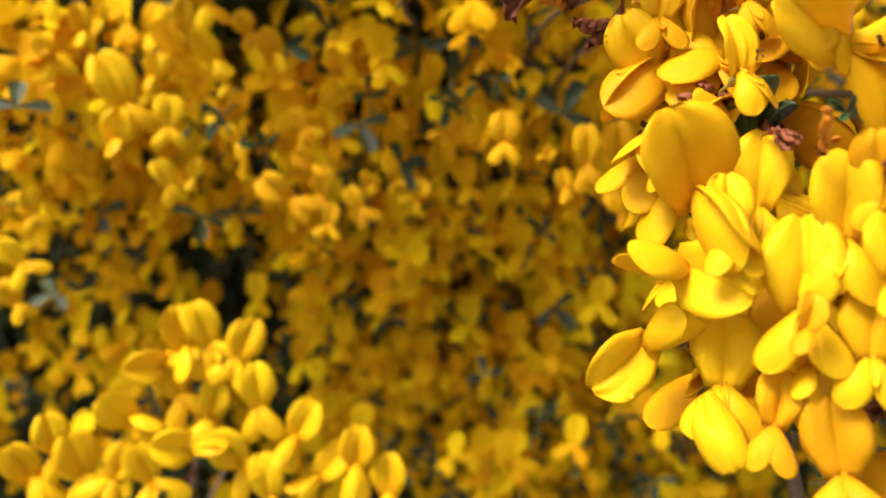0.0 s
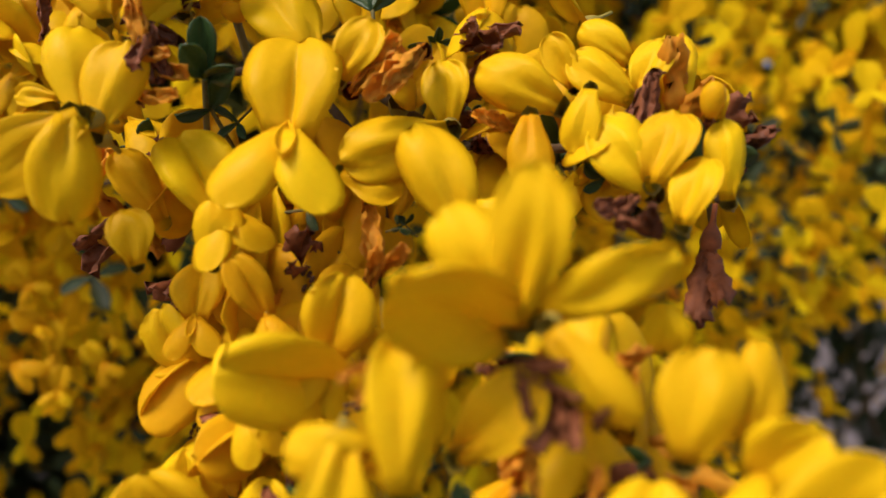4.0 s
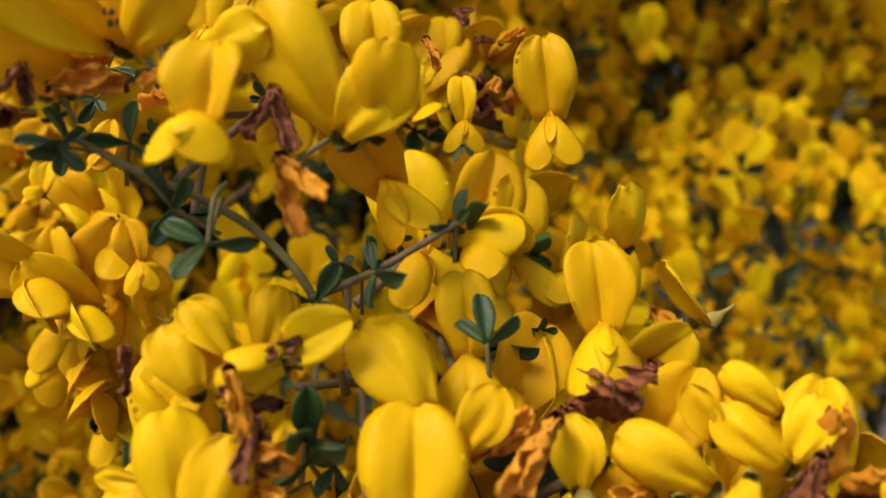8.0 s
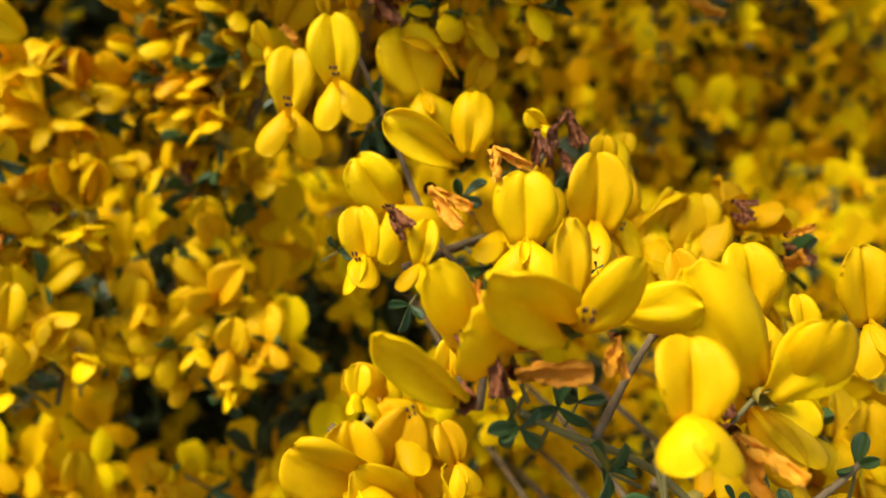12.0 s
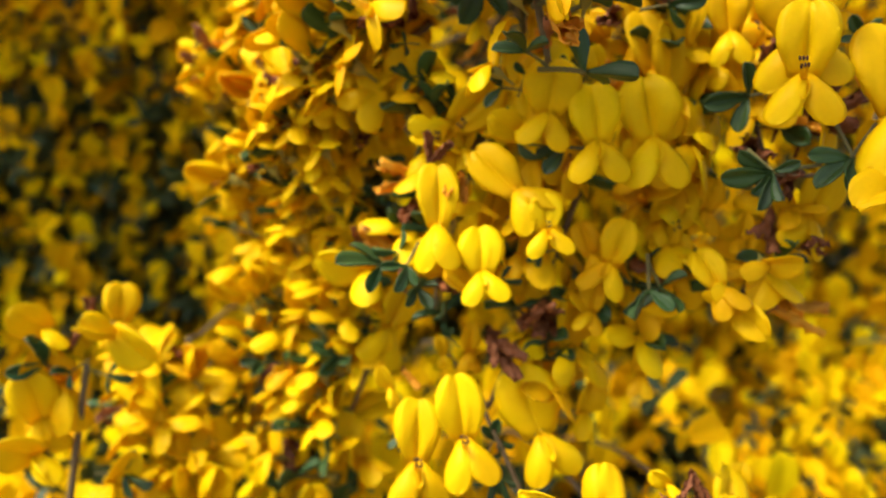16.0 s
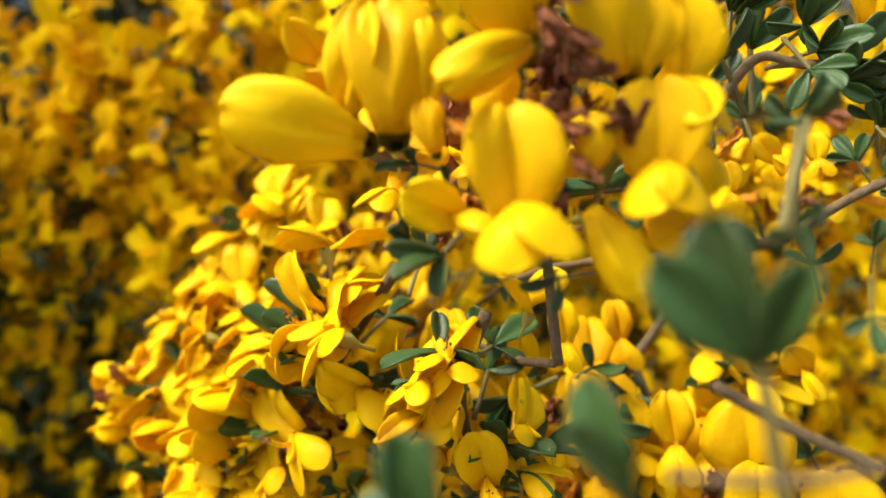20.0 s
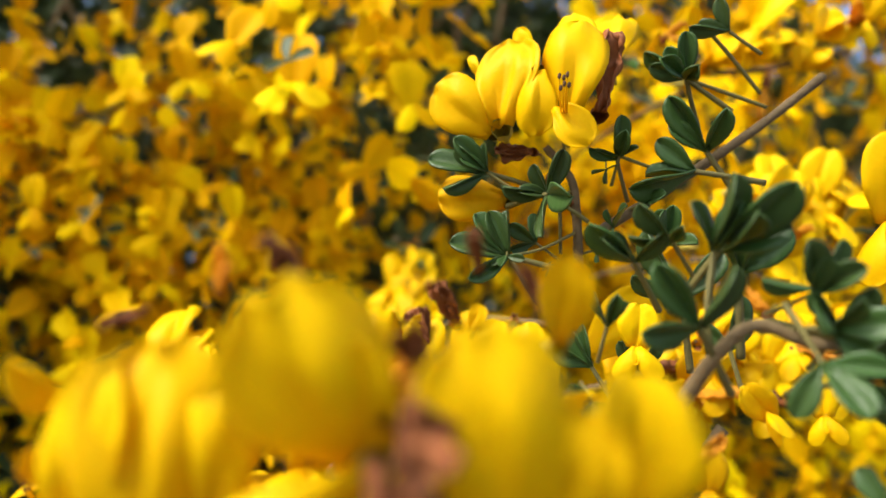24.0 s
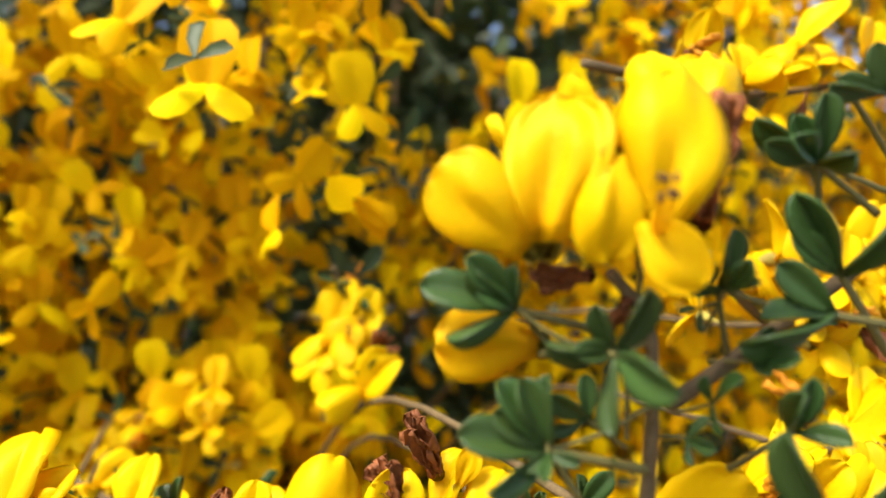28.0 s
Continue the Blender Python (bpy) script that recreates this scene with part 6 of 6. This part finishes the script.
leaf(b, 31.0, 123.6, 1098.2, 85, -2, -37, 8.8, 40, 10)
leaf(b, 32.7, 118.2, 1092.6, 79, -12, -38, 5.9, 40, 10)
stem(b, [(30.7, 113.2, 1100.0), (31.5, 114.3, 1093.9)], 0.50, 0.50, stalk)

b = thing("flowering_branch", "broom branch with bright yellow flowers and dried ones", "branch", "flowering branches")
line = [(64, 170, 1116), (76, 173, 1110), (94, 172, 1116)]
stem(b, line, 1.6, 0.9)
spray(b, line, 19, 41, size=9, deep=0.05, spread=8.0, leaves=0.2)

b = thing("flowering_branch", "broom branch covered in small yellow flowers", "branch", "flowering branches")
line = [(38, 154, 1083), (62, 162, 1088), (85, 166, 1096)]
stem(b, line, 1.6, 0.9)
spray(b, line, 19, 42, size=8.5, deep=0.1, spread=8.0, leaves=0.2)

b = thing("flowering_branch", "bushy broom branch with yellow flowers and few leaves", "branch", "flowering branches")
line = [(48, 183, 1152), (82, 184, 1150), (108, 177, 1154)]
stem(b, line, 1.6, 0.9)
spray(b, line, 16, 43, size=9, deep=0.0, spread=9.0, leaves=0.15)

b = thing("flowering_branch", "broom branch with bright yellow flowers and dried ones", "branch", "flowering branches")
line = [(-33, 242, 1080), (-12, 226, 1071), (6, 200, 1072)]
stem(b, line, 1.6, 0.9)
spray(b, line, 21, 44, size=9, deep=0.1, spread=10.0)

b = thing("flowering_branch", "broom branch covered in small yellow flowers", "branch", "flowering branches")
line = [(19, 245, 1122), (23, 245, 1108), (27, 234, 1092)]
stem(b, line, 1.6, 0.9)
spray(b, line, 12, 45, deep=0.1, spread=9.0)

b = thing("flowering_branch", "bushy broom branch with yellow flowers and few leaves", "branch", "flowering branches")
line = [(-32, 210, 1075), (-7, 187, 1083), (9, 167, 1085), (21, 155, 1085)]
stem(b, line, 1.6, 0.9)
spray(b, line, 36, 46, size=8, deep=0.05, spread=8.0, leaves=0.12, dead=0.3)

b = thing("flowering_branch", "broom branch with bright yellow flowers and dried ones", "branch", "flowering branches")
line = [(29, 156, 1085), (47, 154, 1088), (63, 152, 1087), (73, 149, 1091)]
stem(b, line, 1.6, 0.9)
spray(b, line, 24, 47, size=8, deep=0.1, spread=7.0, leaves=0.2, dead=0.2)

b = thing("flowering_branch", "broom branch covered in small yellow flowers", "branch", "flowering branches")
line = [(-58, 341, 1057), (-24, 317, 1069), (1, 297, 1081)]
stem(b, line, 1.6, 0.9)
spray(b, line, 36, 48, size=11, dead=0.1, lean=(-0.3, -0.7, 0.6), deep=0.0, spread=14.0, leaves=0.1)

# ---- the shrub behind: low wall of flowers, the higher wall, leafy shade between, inner twigs ----
def open_side(p):
    """Leaves the way free to the gravel on one side, and keeps the shaded hollow on the other mostly green."""
    return ~((p[:, 0] > 0.27) & (p[:, 2] < 0.84)) & ~((p[:, 0] < -0.09) & (p[:, 2] > 0.97) & (p[:, 2] < 1.11))


def lower_wall(p):
    """Thins the flowers low on the wall, so that dark leaves stand in for deep shade."""
    return open_side(p) & ((p[:, 2] > 0.92) | (np.random.default_rng(5).random(len(p)) < 0.22) | (p[:, 0] > 0.02))


def high_side(p):
    """A hollow of leaves on one side, and a gap through which the trees show."""
    return ~((p[:, 0] < -0.08) & (p[:, 2] < 1.11)) & ~((p[:, 0] > 0.045) & (p[:, 0] < 0.10) & (p[:, 2] > 1.17))


def hanging_wall(p):
    """A sloping sheet of hanging flowers, thin where the hollow of leaves begins."""
    hollow = (p[:, 0] < -0.045) & (p[:, 2] < 0.852)
    return (np.abs(p[:, 1] - (0.190 + (0.90 - p[:, 2]) * 0.6)) < 0.016) & (~hollow | (np.random.default_rng(7).random(len(p)) < 0.25))


def low_gap(p):
    return ~((p[:, 0] > 0.36) & (p[:, 2] < 0.88))


shrub_mass(11, 240, (-0.03, 0.255, 0.80), (0.24, 0.045, 0.13), per=13, size=0.0098, clump=(0.013, 0.013, 0.018), leaf_share=1.0, keep=lower_wall)
shrub_mass(18, 260, (-0.045, 0.225, 0.835), (0.095, 0.060, 0.095), per=13, size=0.0095, clump=(0.009, 0.007, 0.010), leaf_share=0.5,
           keep=hanging_wall, label="yellow broom flowers hanging close together in the shade of the shrub")
shrub_mass(12, 200, (-0.03, 0.35, 0.88), (0.38, 0.05, 0.20), per=13, keep=lower_wall)
shrub_mass(13, 150, (0.02, 0.37, 1.08), (0.42, 0.05, 0.09), clump=(0.018, 0.018, 0.022), per=24, keep=high_side)
shrub_mass(16, 140, (0.02, 0.31, 1.28), (0.42, 0.07, 0.12), clump=(0.018, 0.018, 0.022), per=24, keep=high_side)
# a shelf of flowers added over the lower wall to shade what hangs below it
shrub_mass(15, 165, (-0.03, 0.310, 0.950), (0.30, 0.115, 0.012), per=12, clump=(0.013, 0.013, 0.008), size=0.0105, leaf_share=0.6, keep=lambda p: (p[:, 0] < 0.0) | (np.random.default_rng(6).random(len(p)) < 0.32),
           label="flowers added above the lower shrub to shade it")
# leaves added under that shelf to block more light
leaf_mass(53, 5000, (-0.03, 0.325, 0.938), (0.31, 0.110, 0.010), size=0.012, keep=lambda p: p[:, 0] < 0.02, label="dark green leaves added above the lower shrub to shade it")
shrub_mass(14, 220, (-0.26, 0.39, 1.01), (0.20, 0.03, 0.13), per=8, leaf_share=2.4)


def in_bush(p, grow=1.0):
    """Inside the rounded bulk of the shrub."""
    q = (p - np.array([-0.03, 0.86, 0.80])) / (np.array([0.95, 0.55, 0.86]) * grow)
    return (q * q).sum(1) < 1


leaf_mass(51, 14000, (-0.05, 0.60, 1.00), (0.75, 0.08, 0.55), size=0.021, keep=lambda p: low_gap(p) & in_bush(p))
# the far sides and the top of the shrub
rng = np.random.default_rng(71)
for count_, mat_, shapes_, size_, name_, label_ in ((8500, mass_leaf, [LIGHT_LEAF], 0.042, "broom_leaves", "dark green foliage round the back and top of the shrub"),
                                                   (2600, mass_petal, LIGHT_FLOWERS, 0.022, "broom_flowers", "yellow flowers round the back and top of the shrub")):
    way = rng.normal(0, 1, (count_, 3))
    way /= np.linalg.norm(way, axis=1)[:, None]
    sp = np.array([-0.03, 0.86, 0.80]) + way * np.array([0.95, 0.55, 0.86]) * rng.uniform(0.55 if mat_ is mass_leaf else 0.92, 1.02, (count_, 1))
    ok = (sp[:, 1] > 0.66) & (sp[:, 2] > 0.12)
    sp, way = sp[ok], way[ok]
    mass(name_, sp, size_ * rng.uniform(0.7, 1.2, len(sp)), rng.normal(0, 0.5, sp.shape) + np.array([0, 0, 1.0]), way + rng.normal(0, 0.4, sp.shape), shapes_, mat_, label_, name_[6:], 72)
# the stock of the shrub, from which its stems rise
stock = thing("broom_stock", "gnarled grey-brown stems of the shrub rising from the gravel", "shrub stems", at=(0, 0, 0))
rnd = random.Random(9)
for k in range(11):
    a = k * 2.4
    tip = Vector((0.55 * math.cos(a) * rnd.uniform(0.4, 1), 0.84 + 0.28 * math.sin(a), rnd.uniform(0.9, 1.35)))
    foot = Vector((0.06 * math.cos(a), 0.74 + 0.05 * math.sin(a), -0.03))
    part("stem", tube([foot, foot * 0.7 + tip * 0.3 + Vector((0, 0, 0.08)), foot * 0.3 + tip * 0.7, tip], [0.016, 0.011, 0.007, 0.003], 8, 0.06, k), bark, stock)
# each flowering branch grows out of the stock
for k, twig in enumerate([o for o in bpy.data.objects if o.name.startswith("flowering_branch")]):
    first = next((c for c in twig.children if c.name.startswith("stem")), None)
    if first is None:
        continue
    joint = max((v.co for v in first.data.vertices), key=lambda c: c.y - 0.4 * c.z).copy()
    foot = Vector((0.10 * joint.x, 0.70, 0.0))
    part("stem", tube([joint, joint + Vector((0.0, 0.14, -0.02)), Vector((0.85 * joint.x, 0.50, joint.z - 0.20)), Vector((0.3 * joint.x, 0.66, 0.28)), foot],
                      [0.0005, 0.0007, 0.0016, 0.004, 0.006], 7, 0.04, k), bark, twig)
leaf_mass(52, 7000, (-0.28, 0.46, 1.00), (0.22, 0.05, 0.12))
leaf_mass(54, 9000, (-0.14, 0.43, 0.84), (0.34, 0.05, 0.24), size=0.015)
twigs(61, 160, (-0.05, 0.50, 0.85), (0.6, 0.12, 0.45))
